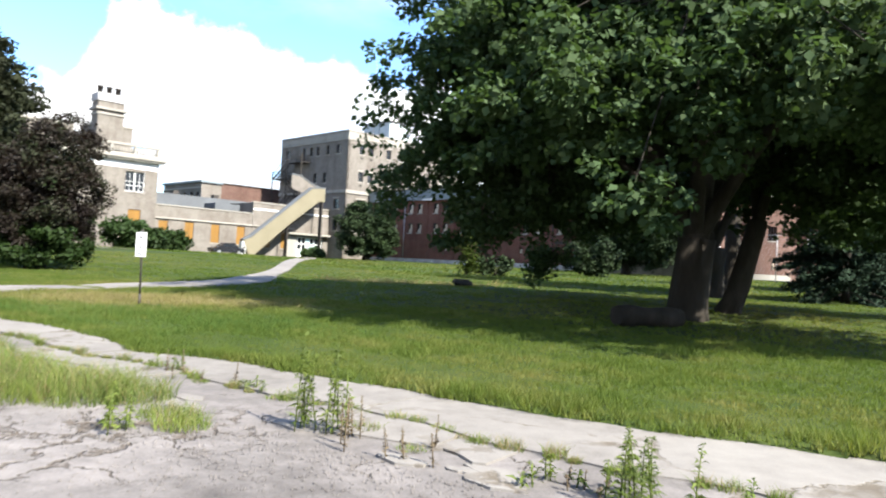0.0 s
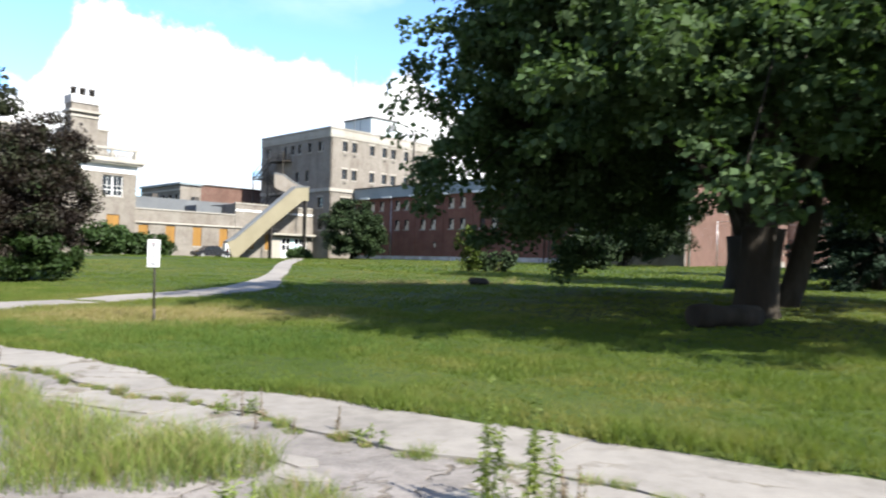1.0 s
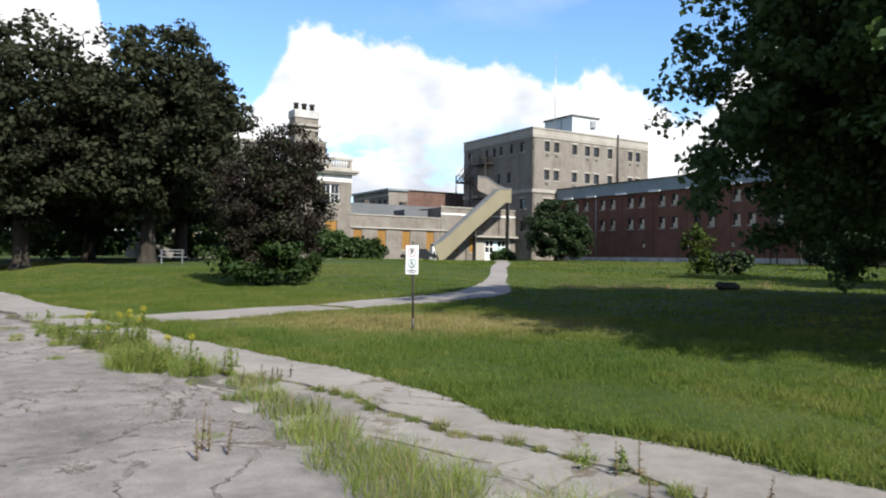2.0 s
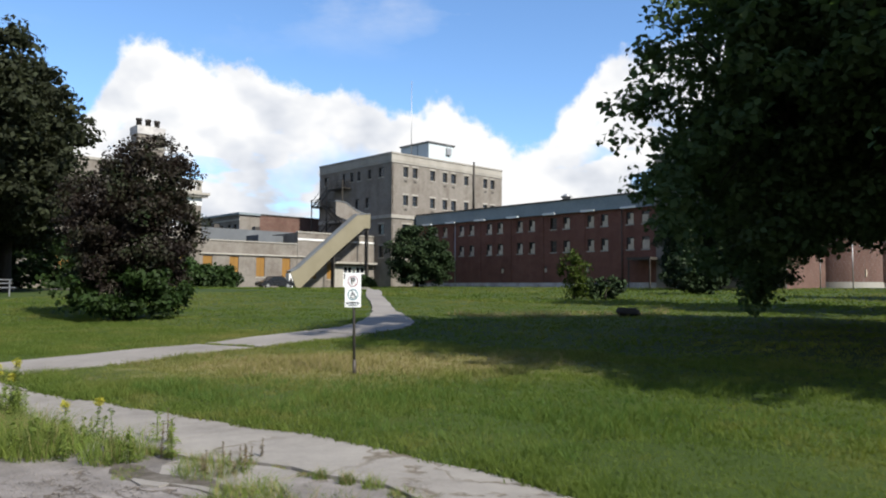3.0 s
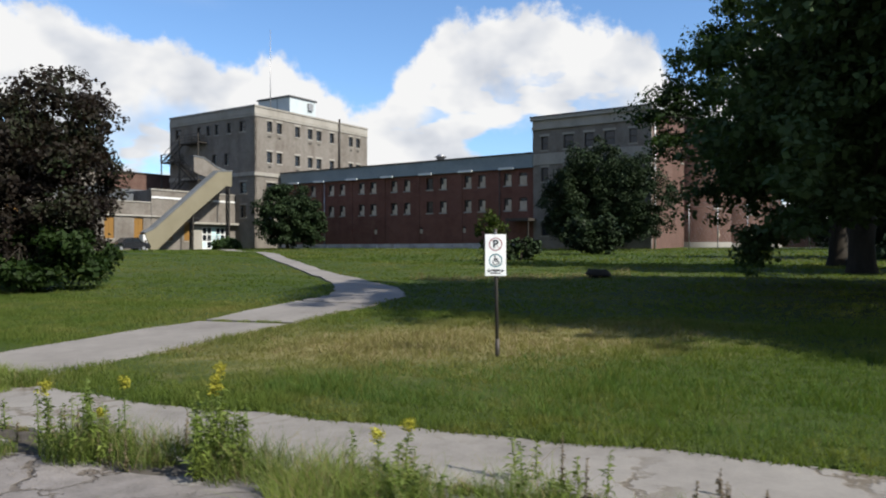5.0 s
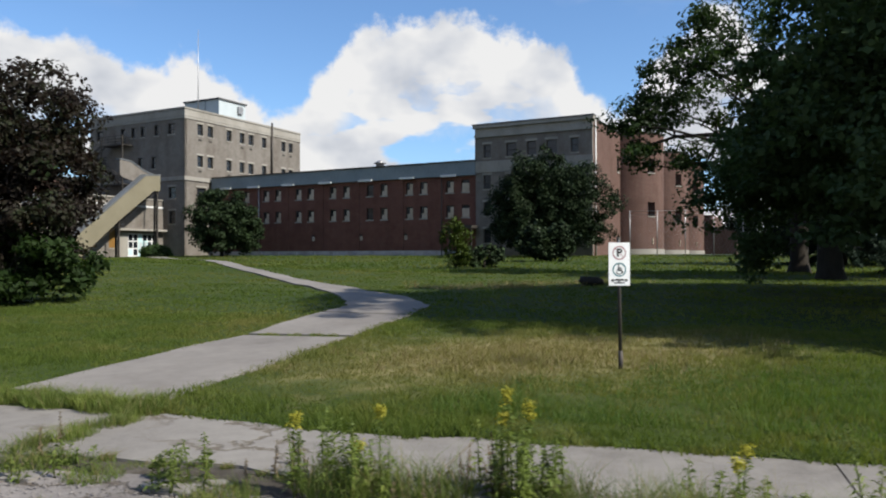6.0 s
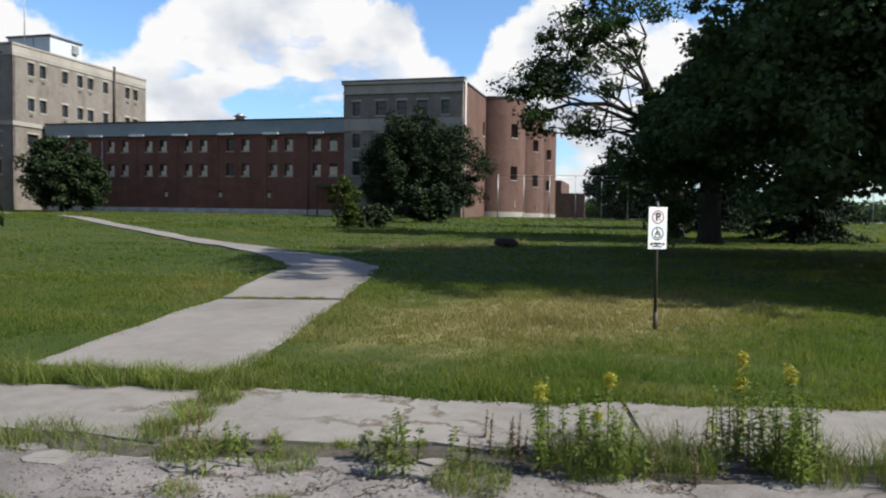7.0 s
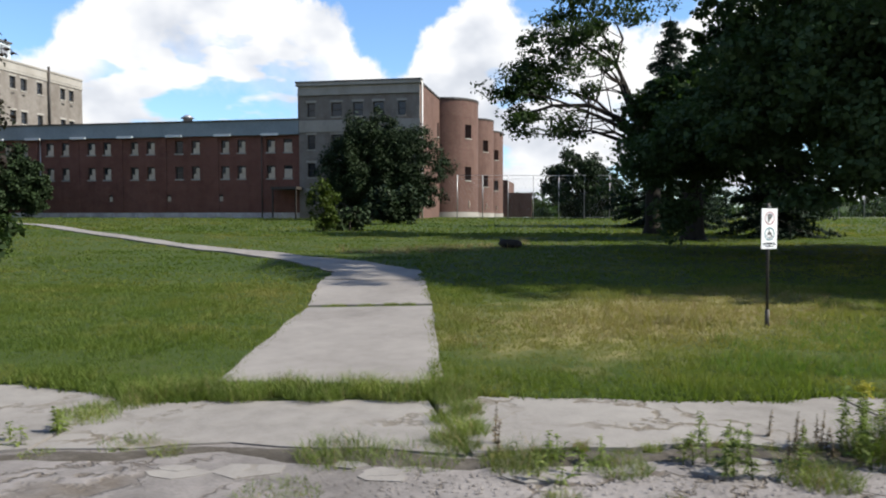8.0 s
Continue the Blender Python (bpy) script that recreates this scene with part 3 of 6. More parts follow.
def make_walkway():
    """The slabbed walk from the drive, and the narrow path on to the entrance."""
    wk = thing("walkway", (-11.5, 22.5, 0.5), "pale concrete slab walkway crossing the lawn", "walkway", kind="structure")
    right = ((-13.42, 18.15), (-10.46, 22.72), (-8.36, 26.12))
    left = ((-15.28, 19.62), (-12.28, 23.98), (-10.3, 27.6))
    for k in range(2):
        (ax, ay), (bx, by), (cx, cy), (dx, dy) = right[k], right[k + 1], left[k + 1], left[k]
        cut = 0.0 if k == 0 else 0.07
        a, b, c, d = [Vector(p) for p in ((ax, ay), (bx, by), (cx, cy), (dx, dy))]
        a, d = a.lerp(b, cut), d.lerp(c, cut)
        n = 9
        rim = [a.lerp(b, i / n) + Vector((0.02 * math.sin(i * 2.1 + k), 0)) for i in range(n + 1)]
        rim += [c.lerp(d, i / n) + Vector((0.025 * math.sin(i * 1.7 + k), 0)) for i in range(n + 1)]
        lift = [float(ground_z(p.x, p.y)) + 0.035 for p in rim]
        outline_slab("slab", [(p.x, p.y) for p in rim], 0.3, 0.0, M_SLAB, wk, "", lift)
    mid = ((-9.25, 26.95), (-8.4, 28.2), (-8.15, 30.3), (-8.3, 33), (-8.9, 37), (-10.0, 45), (-11.5, 54), (-13.0, 66), (-15.2, 78), (-16.4, 86), (-19.0, 101), (-20.8, 113))
    wide = (1.15, 1.1, 1.0, 0.8, 0.52, 0.5, 0.54, 0.6, 0.7, 0.8, 0.9, 1.0)
    fine = []
    for i in range(len(mid) - 1):
        for k in range(4):
            p = Vector(mid[i]).lerp(Vector(mid[i + 1]), k / 4)
            fine.append((p, wide[i] + (wide[i + 1] - wide[i]) * k / 4))
    rows = []
    for i, (p, w) in enumerate(fine):
        ahead = (fine[min(i + 1, len(fine) - 1)][0] - fine[max(i - 1, 0)][0]).normalized()
        side = Vector((ahead.y, -ahead.x)) * w * (1 + 0.06 * math.sin(i * 2.3))
        if i == 0:
            side = Vector((0.94, -0.72)) * 0.98
        rows.append([(q.x, q.y, float(ground_z(q.x, q.y)) + (0.03 if i < 14 else 0.06)) for q in (p - side, p + side)])

    def strip(name, some, mat):
        bm = bmesh.new()
        vs = [[bm.verts.new(c) for c in row] for row in some]
        low = [[bm.verts.new((c[0], c[1], c[2] - 0.25)) for c in row] for row in some]
        for i in range(len(vs) - 1):
            bm.faces.new((vs[i][0], vs[i][1], vs[i + 1][1], vs[i + 1][0]))
            bm.faces.new((vs[i][1], low[i][1], low[i + 1][1], vs[i + 1][1]))
            bm.faces.new((low[i][0], vs[i][0], vs[i + 1][0], low[i + 1][0]))
        return part(name, bm, mat, wk)

    for i in range(0, len(rows) - 3, 3):
        strip("slab", rows[i:i + 4], M_SLAB)


make_walkway()
# far drive behind the trees
road = thing("far_drive", (-60, 62, 1.5), "pale concrete drive behind the trees", "drive", kind="structure")
bm = bmesh.new()
rows = []
for k in range(14):
    x = -110 + k * 6.2
    row = []
    for y in (62 + 0.16 * (x + 60), 65.5 + 0.16 * (x + 60)):
        row.append(bm.verts.new((x, y, float(ground_z(x, y)) + 0.05)))
    rows.append(row)
for a, b in zip(rows, rows[1:]):
    bm.faces.new((a[0], b[0], b[1], a[1]))
part("roadway", bm, M_CONCRETE, road)

# ---- buildings ----
BASE = 1.6


def flat_roof(m, lo, hi, z, parent, mat=None):
    return slab("roof", m, (*lo, z - 0.3), (*hi, z), mat or M_ROOF, parent)


def make_tower():
    b = thing("tower_block", GRID @ Vector((80, 100, BASE)), "five-storey tan brick tower block, weathered and empty", "building")
    zt, zb = 22.35, 13.1
    mr, ml = face_q(69.4, 92.8), face_p(69.4, 112.2)
    # right face: pairs and single windows by storey
    xs = ((2.3, 1.0), (4.2, 1.0), (7.9, 1.0), (10.6, 1.0), (12.5, 1.1), (15.5, 1.0), (20.1, 1.0), (21.9, 1.0))
    rows = ((19.0, 1.6), (14.6, 1.6))
    holes = [(x, x + w, z, z + h) for z, h in rows for x, w in xs]
    low = [(2.2, 3.9, 10.2, 11.7), (5.6, 7.3, 10.2, 11.7), (2.2, 3.9, 6.4, 8.3)]
    wall("wall", mr, 24.8, BASE, zt, holes + low, M_TAN, b, label="sunlit tan brick wall")
    for z, h in rows:
        for k, (x, w) in enumerate(xs):
            window(mr, x, z, w, h, b, "sash", lintel=True)
            if (k + int(z)) % 3:
                slab("vent", mr, (x + 0.2, -0.05, z - 0.75), (x + 0.75, 0.02, z - 0.5), M_STEEL, b)
    for x0, x1, z0, z1 in low:
        window(mr, x0, z0, x1 - x0, z1 - z0, b, "sash", lintel=True)
    # left face
    xs2 = ((1.4, 1.4), (8.8, 0.95), (10.7, 0.9), (13.5, 0.9), (16.2, 1.3))
    holes = [(x, x + w, 19.0, 20.5) for x, w in xs2]
    extra = [(12.9, 13.8, 14.4, 16.1), (10.2, 11.2, 14.4, 16.1), (16.3, 17.7, 10.1, 11.7), (16.4, 17.6, 6.6, 8.4), (6.6, 7.6, 18.2, 20.5)]
    wall("wall", ml, 19.4, BASE, zt, holes + extra, M_TAN, b, label="shaded tan brick wall")
    for x0, x1, z0, z1 in holes + extra:
        window(ml, x0, z0, x1 - x0, z1 - z0, b, "sash", lintel=z0 < 13)
    slab("wall", GRID, (70, 112.0, BASE), (94, 112.35, zt), M_TAN, b)
    slab("wall", GRID, (93.85, 93.2, BASE), (94.2, 111.9, zt), M_TAN, b)
    # bands, parapet and roof
    for z0, z1, out in ((12.55, 13.1, 0.16), (21.05, 21.35, 0.1), (22.35, 22.6, 0.14)):
        bm = box(bmesh.new(), (-out, -out, z0), (24.8, 0.003 if z1 < 22.4 else 0.4, z1), mr)
        box(bm, (0, -out, z0), (19.4 + 0.002, 0.003 if z1 < 22.4 else 0.4, z1), ml)
        part("stone_band", bm, M_STONE, b)
    slab("stone_band", mr, (-0.05, -0.05, 21.4), (24.8, 0.002, 22.3), M_STONE, b)
    slab("stone_band", ml, (0, -0.05, 21.4), (19.4, 0.002, 22.3), M_STONE, b)
    flat_roof(GRID, (69.8, 93.2), (93.8, 111.9), 21.6, b)
    # rooftop house
    slab("roof_house", GRID, (86.4, 103.3, 21.6), (92.6, 111.0, 27.9), M_PALE, b, "pale sheet-clad rooftop plant room")
    slab("roof_house_roof", GRID, (86.2, 103.1, 27.9), (92.8, 111.2, 28.15), M_ROOF, b)
    slab("vent", GRID, (90.6, 102.95, 26.2), (91.7, 103.31, 27.4), M_ZINC, b)
    slab("trim", GRID, (86.34, 106.2, 21.6), (86.41, 106.36, 27.9), M_FASCIA, b)
    bm = tube(bmesh.new(), [GRID @ Vector((85.5, 107.0, 21.6)), GRID @ Vector((85.5, 107.0, 39.6))], [0.1, 0.04], 6)
    part("antenna", bm, M_ZINC, b, "thin tall mast")
    bm = tube(bmesh.new(), [GRID @ Vector((87.0, 92.6, 12.6)), GRID @ Vector((87.0, 92.6, 23.1))], [0.16, 0.16], 8)
    part("flue_pipe", bm, M_STEEL, b)
    return b


make_tower()


def make_wing():
    b = thing("cell_wing", GRID @ Vector((80, 72, BASE)), "long two-tier red brick cell wing with grey-blue fascia", "building")
    m = face_p(74.3, 92.4)
    L = 92.4 - 51.2
    starts = (52.1, 54.15, 57.7, 59.7, 63.35, 65.4, 69.0, 71.1, 74.65, 76.7, 80.15, 82.2, 85.7, 87.8)
    holes, kinds = [], []
    for k, q in enumerate(starts):
        x = 92.4 - q - 1.0
        for z in (9.6, 6.65):
            holes.append((x, x + 1.0, z, z + 1.45))
            kinds.append("sash" if (k == 5) else ("cellhalf" if k in (0, 13) else "cell"))
    lows = [(92.4 - q - 0.5, 92.4 - q, 4.05, 4.85) for q in (60.5, 67.0, 74.5)]
    wall("wall", m, L, 2.75, 11.5, holes + lows, M_RED, b, label="shaded red brick wall")
    for (x0, x1, z0, z1), k in zip(holes, kinds):
        window(m, x0, z0, 1.0, 1.45, b, k)
    for x0, x1, z0, z1 in lows:
        window(m, x0, z0, 0.5, 0.8, b, "cellhalf", sill=False)
    slab("foundation", m, (0, -0.12, 0.6), (L, 0.3, 2.75), M_FOUND, b, "rough grey stone footing")
    for q in range(53, 92, 3):
        slab("buttress", m, (92.4 - q - 0.9, -0.3, 0.6), (92.4 - q - 0.3, -0.1, 2.62), M_FOUND, b)
    for q in (55.85, 61.3, 67.8, 73.4, 79.1, 84.6):
        slab("pier", m, (92.4 - q - 0.3, -0.09, 2.76), (92.4 - q + 0.3, 0.004, 11.5), M_RED, b)
    slab("fascia", m, (0, -0.35, 11.5), (L, 0.3, 13.1), M_FASCIA, b, "flat grey-blue sheet metal fascia")
    slab("gutter", m, (0, -0.47, 13.1), (L, 0.1, 13.25), M_STEEL, b)
    for q in (54.5, 60.2, 66.2, 72.4, 78.5, 84.5, 89.5):
        slab("light_hood", m, (92.4 - q - 1.1, -0.6, 11.42), (92.4 - q + 0.9, -0.36, 11.66), M_WHITE, b)
    for q in (83.9, 55.7):
        bm = tube(bmesh.new(), [m @ Vector((92.4 - q, -0.12, 0.9)), m @ Vector((92.4 - q, -0.12, 11.6))], [0.07, 0.07], 6)
        part("downpipe", bm, M_STEEL if q < 60 else M_ZINC, b)
    flat_roof(GRID, (74.7, 51.2), (88, 92.4), 12.9, b)
    slab("wall", GRID, (87.7, 51.2, BASE), (88.05, 92.4, 12.6), M_RED, b)
    bm = tube(bmesh.new(), [GRID @ Vector((79, 67.4, z)) for z in (12.9, 14.3, 14.31, 14.7)], [0.55, 0.55, 0.85, 0.25], 14)
    part("roof_ventilator", bm, M_ZINC, b)
    return b


make_wing()


def make_end_block():
    b = thing("end_block", GRID @ Vector((85, 44, BASE)), "tan and red brick end block with three rounded bays", "building")
    m = face_p(74.15, 51.2)
    xs = ((1.0, 0.9), (3.8, 1.2), (6.3, 1.1), (8.6, 1.2), (11.4, 0.85))
    rows = ((13.4, 1.55), (9.8, 1.6), (6.7, 1.6), (3.6, 1.6))
    holes = [(x, x + w, z, z + h) for z, h in rows for x, w in xs]
    wall("wall", m, 13.8, BASE, 17.0, holes, M_TAN, b, label="weathered tan brick front")
    for z, h in rows:
        for x, w in xs:
            window(m, x, z, w, h, b, "sash", lintel=True)
    slab("stone_band", m, (-0.12, -0.12, 11.7), (13.9, 0.004, 13.0), M_STONE, b, "pale stone band course")
    slab("cornice", m, (-0.1, -0.2, 15.75), (13.9, 0.004, 16.05), M_STONE, b)
    slab("cornice", m, (-0.25, -0.32, 16.8), (14.0, 0.5, 17.15), M_STONE, b)
    slab("cornice", m, (-0.06, -0.06, 16.06), (13.85, 0.003, 16.79), M_STONE, b)
    slab("coping", m, (-0.3, -0.38, 17.15), (14.05, 0.6, 17.3), M_ROOF, b)
    slab("wall", GRID, (74.6, 51.2, BASE), (131, 51.5, 17.0), M_RED, b)
    # side with the bays
    ms = face_q(74.5, 37.4)
    holes = [(10.2, 11.2, z, z + 1.7) for z in (12.2, 8.4)]
    wall("wall", ms, 60.0, BASE, 16.9, holes, M_PINK, b, label="sunlit weathered red brick side wall")
    for x0, x1, z0, z1 in holes:
        window(ms, x0, z0, 1.0, 1.7, b, "sash")
    slab("coping", ms, (0, -0.1, 16.9), (60, 0.4, 17.1), M_STEEL, b)
    flat_roof(GRID, (74.6, 37.8), (134, 51.1), 16.6, b)
    bm = tube(bmesh.new(), [ms @ Vector((0.5, -0.12, 2)), ms @ Vector((0.5, -0.12, 17))], [0.1, 0.1], 6)
    part("downpipe", bm, M_WHITE, b)
    for pc in (90.5, 109.5, 125.5):
        round_bay(pc, b)
    # low wing beyond
    slab("low_wing", GRID, (134.6, 33, BASE), (150, 48, 9.3), M_PINK, b)
    slab("low_wing", GRID, (126, 28, BASE), (127, 33.2, 6.6), M_PINK, b)
    # porch by the tree
    slab("porch_roof", m, (-2.6, -2.0, 5.3), (0.4, -0.05, 5.6), M_STEEL, b)
    for x in (-2.5, 0.2):
        slab("porch_post", m, (x, -1.9, 1.4), (x + 0.14, -1.76, 5.3), M_STEEL, b)
    return b


def round_bay(pc, b):
    """A rounded brick bay of three storeys with openings cut into its curved wall."""
    R, n = 4.3, 36
    zs = [1.4, 2.9, 4.1, 5.3, 6.9, 8.6, 12.2, 13.9, 17.2]
    wins = {(k + d, i) for k in (9, 22) for d in range(3) for i in (5, 7)}
    bm, stone = bmesh.new(), bmesh.new()

    def at(k, z, rad=R):
        t = math.pi * k / n
        return GRID @ Vector((pc - rad * math.cos(t), 37.4 - rad * math.sin(t), z))

    for k in range(n):
        for i in range(len(zs) - 1):
            quad = [(k, zs[i]), (k + 1, zs[i]), (k + 1, zs[i + 1]), (k, zs[i + 1])]
            if (k, i + 1) in wins:
                inner = [at(a, z, R - 0.3) for a, z in quad]
                outer = [at(a, z) for a, z in quad]
                for e in range(4):
                    f = (e + 1) % 4
                    bm.faces.new([bm.verts.new(p) for p in (outer[e], outer[f], inner[f], inner[e])])
                continue
            (stone if i == 0 else bm).faces.new([(stone if i == 0 else bm).verts.new(at(a, z, R + (0.1 if i == 0 else 0))) for a, z in quad])
    for mesh in (bm, stone):
        bmesh.ops.remove_doubles(mesh, verts=mesh.verts, dist=0.001)
    wallob = part("bay_wall", bm, M_PINK, b, "rounded weathered red brick bay")
    part("foundation", stone, M_STONE, b)
    cap = bmesh.new()
    tops = [cap.verts.new(at(k, 17.2, R + 0.08)) for k in range(n + 1)]
    lows = [cap.verts.new(at(k, 16.95, R + 0.08)) for k in range(n + 1)]
    cap.faces.new(tops)
    for k in range(n):
        cap.faces.new((tops[k], tops[k + 1], lows[k + 1], lows[k]))
    part("coping", cap, M_STEEL, b)
    for k0 in (9, 22):
        for i in (5, 7):
            z0, z1 = zs[i - 1], zs[i]
            pane = bmesh.new()
            pane.faces.new([pane.verts.new(at(a, z, R - 0.28)) for a, z in ((k0, z0), (k0 + 3, z0), (k0 + 3, z1), (k0, z1))])
            win = part("window", pane, M_GLASS, b)
            sill = bmesh.new()
            for j in range(3):
                o = [at(k0 + j + d, z, r) for d, z, r in ((0, z0 - 0.14, R + 0.08), (1, z0 - 0.14, R + 0.08), (1, z0, R + 0.08), (0, z0, R + 0.08))]
                sill.faces.new([sill.verts.new(p) for p in o])
                sill.faces.new([sill.verts.new(p) for p in (o[3], o[2], at(k0 + j + 1, z0, R - 0.25), at(k0 + j, z0, R - 0.25))])
            part("sill", sill, M_STONE, win)
    for k0 in (10, 23):
        bm = box(bmesh.new(), (-0.15, -0.06, 3.5), (0.15, 0.06, 4.3), Matrix.Translation(at(k0 + 1, 0)) @ GRID)
        part("wall_lamp", bm, M_BLIND, b)
    return wallob


make_end_block()


def make_link():
    b = thing("link_building", GRID @ Vector((55, 100, BASE)), "low tan brick link building with boarded windows", "building")
    m = face_q(40.4, 97.0)
    boards = [(x, x + 1.3, 3.4, 6.05) for x in (1.3, 5.0, 8.9, 12.9)]
    hi = [(x, x + 1.3, 3.2, 5.8) for x in (17.2, 20.3)]
    door = [(23.2, 28.0, 2.0, 5.2)]
    wall("wall", m, 15.3, BASE, 8.05, boards, M_TAN, b)
    m2 = face_q(55.7, 96.9)
    wall("wall", m2, 13.7, BASE, 9.75, [(x0 - 15.3, x1 - 15.3, z0, z1) for x0, x1, z0, z1 in hi + door], M_TAN, b)
    for x0, x1, z0, z1 in boards:
        window(m, x0, z0, 1.3, z1 - z0, b, "boarded")
    for x0, x1, z0, z1 in hi:
        window(m2, x0 - 15.3, z0, 1.3, z1 - z0, b, "boarded")
    slab("white_band", m, (0, -0.2, 6.25), (15.3, 0.004, 6.45), M_STONE, b, "pale painted string course")
    slab("white_band", m2, (0, -0.2, 6.25), (7.2, 0.004, 6.45), M_STONE, b)
    slab("coping", m, (0, -0.1, 8.05), (15.3, 0.4, 8.2), M_STONE, b)
    slab("coping", m2, (-0.1, -0.12, 9.75), (13.7, 0.4, 9.95), M_STONE, b)
    slab("stone_band", m2, (0, -0.08, 8.7), (13.7, 0.003, 8.95), M_WHITE, b)
    slab("wall", GRID, (55.7, 97.3, 8.0), (56.05, 111, 9.75), M_TAN, b)
    flat_roof(GRID, (40.4, 97.4), (55.7, 111), 7.9, b)
    flat_roof(GRID, (56.1, 97.3), (69.3, 111), 9.5, b)
    # upper roof lights and plant rooms behind
    slab("roof_house", GRID, (44, 104, 7.9), (69.3, 111, 10.3), M_LEAD, b, "grey-blue clad roof structure")
    slab("roof_house", GRID, (51.5, 100.5, 7.9), (55.5, 104, 9.4), M_LEAD, b)
    # entrance: canopy, posts, glazed screen and door
    slab("canopy", m2, (5.8, -0.9, 5.5), (13.6, -0.02, 5.78), M_STONE, b, "flat entrance canopy")
    slab("painted_panel", m2, (5.95, -0.05, 2.0), (7.85, 0.003, 5.2), M_STONE, b, "pale painted wall panel by the door")
    ent = slab("entrance_screen", m2, (7.95, 0.14, 2.0), (12.68, 0.2, 5.18), M_WHITE, b, "white glazed entrance screen")
    for i in range(6):
        for k in range(3):
            if i in (2, 3) and k < 2:
                continue
            x, z = 8.05 + i * 0.77, 2.25 + k * 0.98
            slab("pane", m2, (x + 0.06, 0.12, z), (x + 0.66, 0.16, z + 0.82), M_GLASS if (i * 7 + k * 3) % 4 else M_TEAL, ent)
    for i in (0, 1):
        leaf = slab("door", m2, (9.62 + 0.77 * i, 0.08, 2.02), (10.36 + 0.77 * i, 0.14, 4.2), M_TEAL, ent, "pale teal door leaf")
        slab("pane", m2, (9.75 + 0.77 * i, 0.06, 3.0), (10.22 + 0.77 * i, 0.078, 4.0), M_PALE, leaf)
        slab("handle", m2, (10.28 + 0.1 * i, 0.02, 2.9), (10.31 + 0.1 * i, 0.078, 3.2), M_ZINC, leaf)
    return b


make_link()


def make_house():
    b = thing("stone_house", GRID @ Vector((30, 101, BASE)), "tan brick house with stone balustrade and tall chimney", "building")
    m = face_q(14.0, 95.0)
    L = 26.4
    wins = [(x, x + 2.5, 9.3, 11.85) for x in (4.0, 9.5, 15.0, 22.2)]
    low = [(x, x + 1.6, 3.4, 7.0) for x in (4.4, 9.9, 15.4, 22.8)]
    wall("wall", m, L, BASE, 12.2, wins + low, M_TAN, b)
    for x0, x1, z0, z1 in wins:
        window(m, x0, z0, 2.5, z1 - z0, b, "wide", label="white framed double sash window")
    for x0, x1, z0, z1 in low:
        window(m, x0, z0, 1.6, z1 - z0, b, "boarded")
    slab("frieze", m, (-0.05, -0.05, 12.2), (L + 0.05, 0.3, 13.2), M_WHITE, b, "white painted frieze")
    slab("cornice", m, (-0.6, -0.6, 13.2), (L + 0.6, 0.3, 13.45), M_STONE, b)
    slab("cornice", m, (-0.8, -0.8, 13.45), (L + 0.8, 0.3, 13.75), M_STONE, b)
    slab("balustrade", m, (L - 9.0, -0.2, 13.75), (L, 0.15, 14.1), M_STONE, b)
    slab("balustrade", m, (L - 9.0, -0.25, 15.05), (L + 0.05, 0.2, 15.35), M_STONE, b)
    for k in range(24):
        x = L - 8.8 + k * 0.37
        if k % 8 == 7:
            slab("pier", m, (x - 0.1, -0.2, 14.1), (x + 0.22, 0.15, 15.05), M_STONE, b)
        else:
            bm = tube(bmesh.new(), [m @ Vector((x + 0.06, -0.03, z)) for z in (14.1, 14.35, 14.6, 14.85, 15.05)], [0.07, 0.13, 0.1, 0.06, 0.08], 7)
            part("baluster", bm, M_STONE, b)
    slab("parapet", m, (L - 7.5, 2.5, 12.5), (L - 2.7, 7.0, 17.6), M_TAN, b, "stepped brick parapet")
    slab("coping", m, (L - 7.6, 2.4, 17.6), (L - 2.6, 7.1, 17.8), M_STONE, b)
    slab("attic", m, (0, 3.5, 12.5), (L - 9.6, 12.0, 17.0), M_TAN, b)
    slab("coping", m, (-0.1, 3.4, 17.0), (L - 9.5, 12.1, 17.3), M_STONE, b)
    slab("wall", m, (L - 0.35, 0.3, BASE), (L, 12.0, 13.2), M_TAN, b)
    slab("wall", m, (0, 0.3, BASE), (0.35, 12.0, 13.2), M_TAN, b)
    flat_roof(m, (0, 0.3), (L, 12.0), 13.3, b)
    # chimney with three pots
    x = 18.7
    ch = slab("chimney", m, (x, 1.0, 13.0), (x + 3.2, 3.2, 20.4), M_TAN, b, "tall tan brick chimney stack")
    slab("band", m, (x - 0.12, 0.88, 18.7), (x + 3.32, 3.32, 18.95), M_STONE, ch)
    slab("cap", m, (x - 0.3, 0.7, 19.3), (x + 3.5, 3.5, 19.6), M_STONE, ch)
    slab("cap", m, (x - 0.12, 0.88, 20.4), (x + 3.32, 3.32, 21.4), M_FOUND, ch)
    for k in range(3):
        c = (x + 0.5 + k * 1.1, 2.1)
        bm = tube(bmesh.new(), [m @ Vector((*c, z)) for z in (21.3, 22.2, 22.21, 22.45)], [0.34, 0.3, 0.38, 0.38], 10)
        part("chimney_pot", bm, M_STEEL, ch)
    ch = slab("chimney", m, (L - 4.9, 4.0, 17.8), (L - 4.0, 4.9, 20.2), M_TAN, b)
    slab("cap", m, (L - 5.0, 3.9, 20.2), (L - 3.9, 5.0, 20.45), M_STONE, ch)
    bm = tube(bmesh.new(), [m @ Vector((L - 4.45, 4.45, z)) for z in (20.45, 21.2)], [0.2, 0.15], 8)
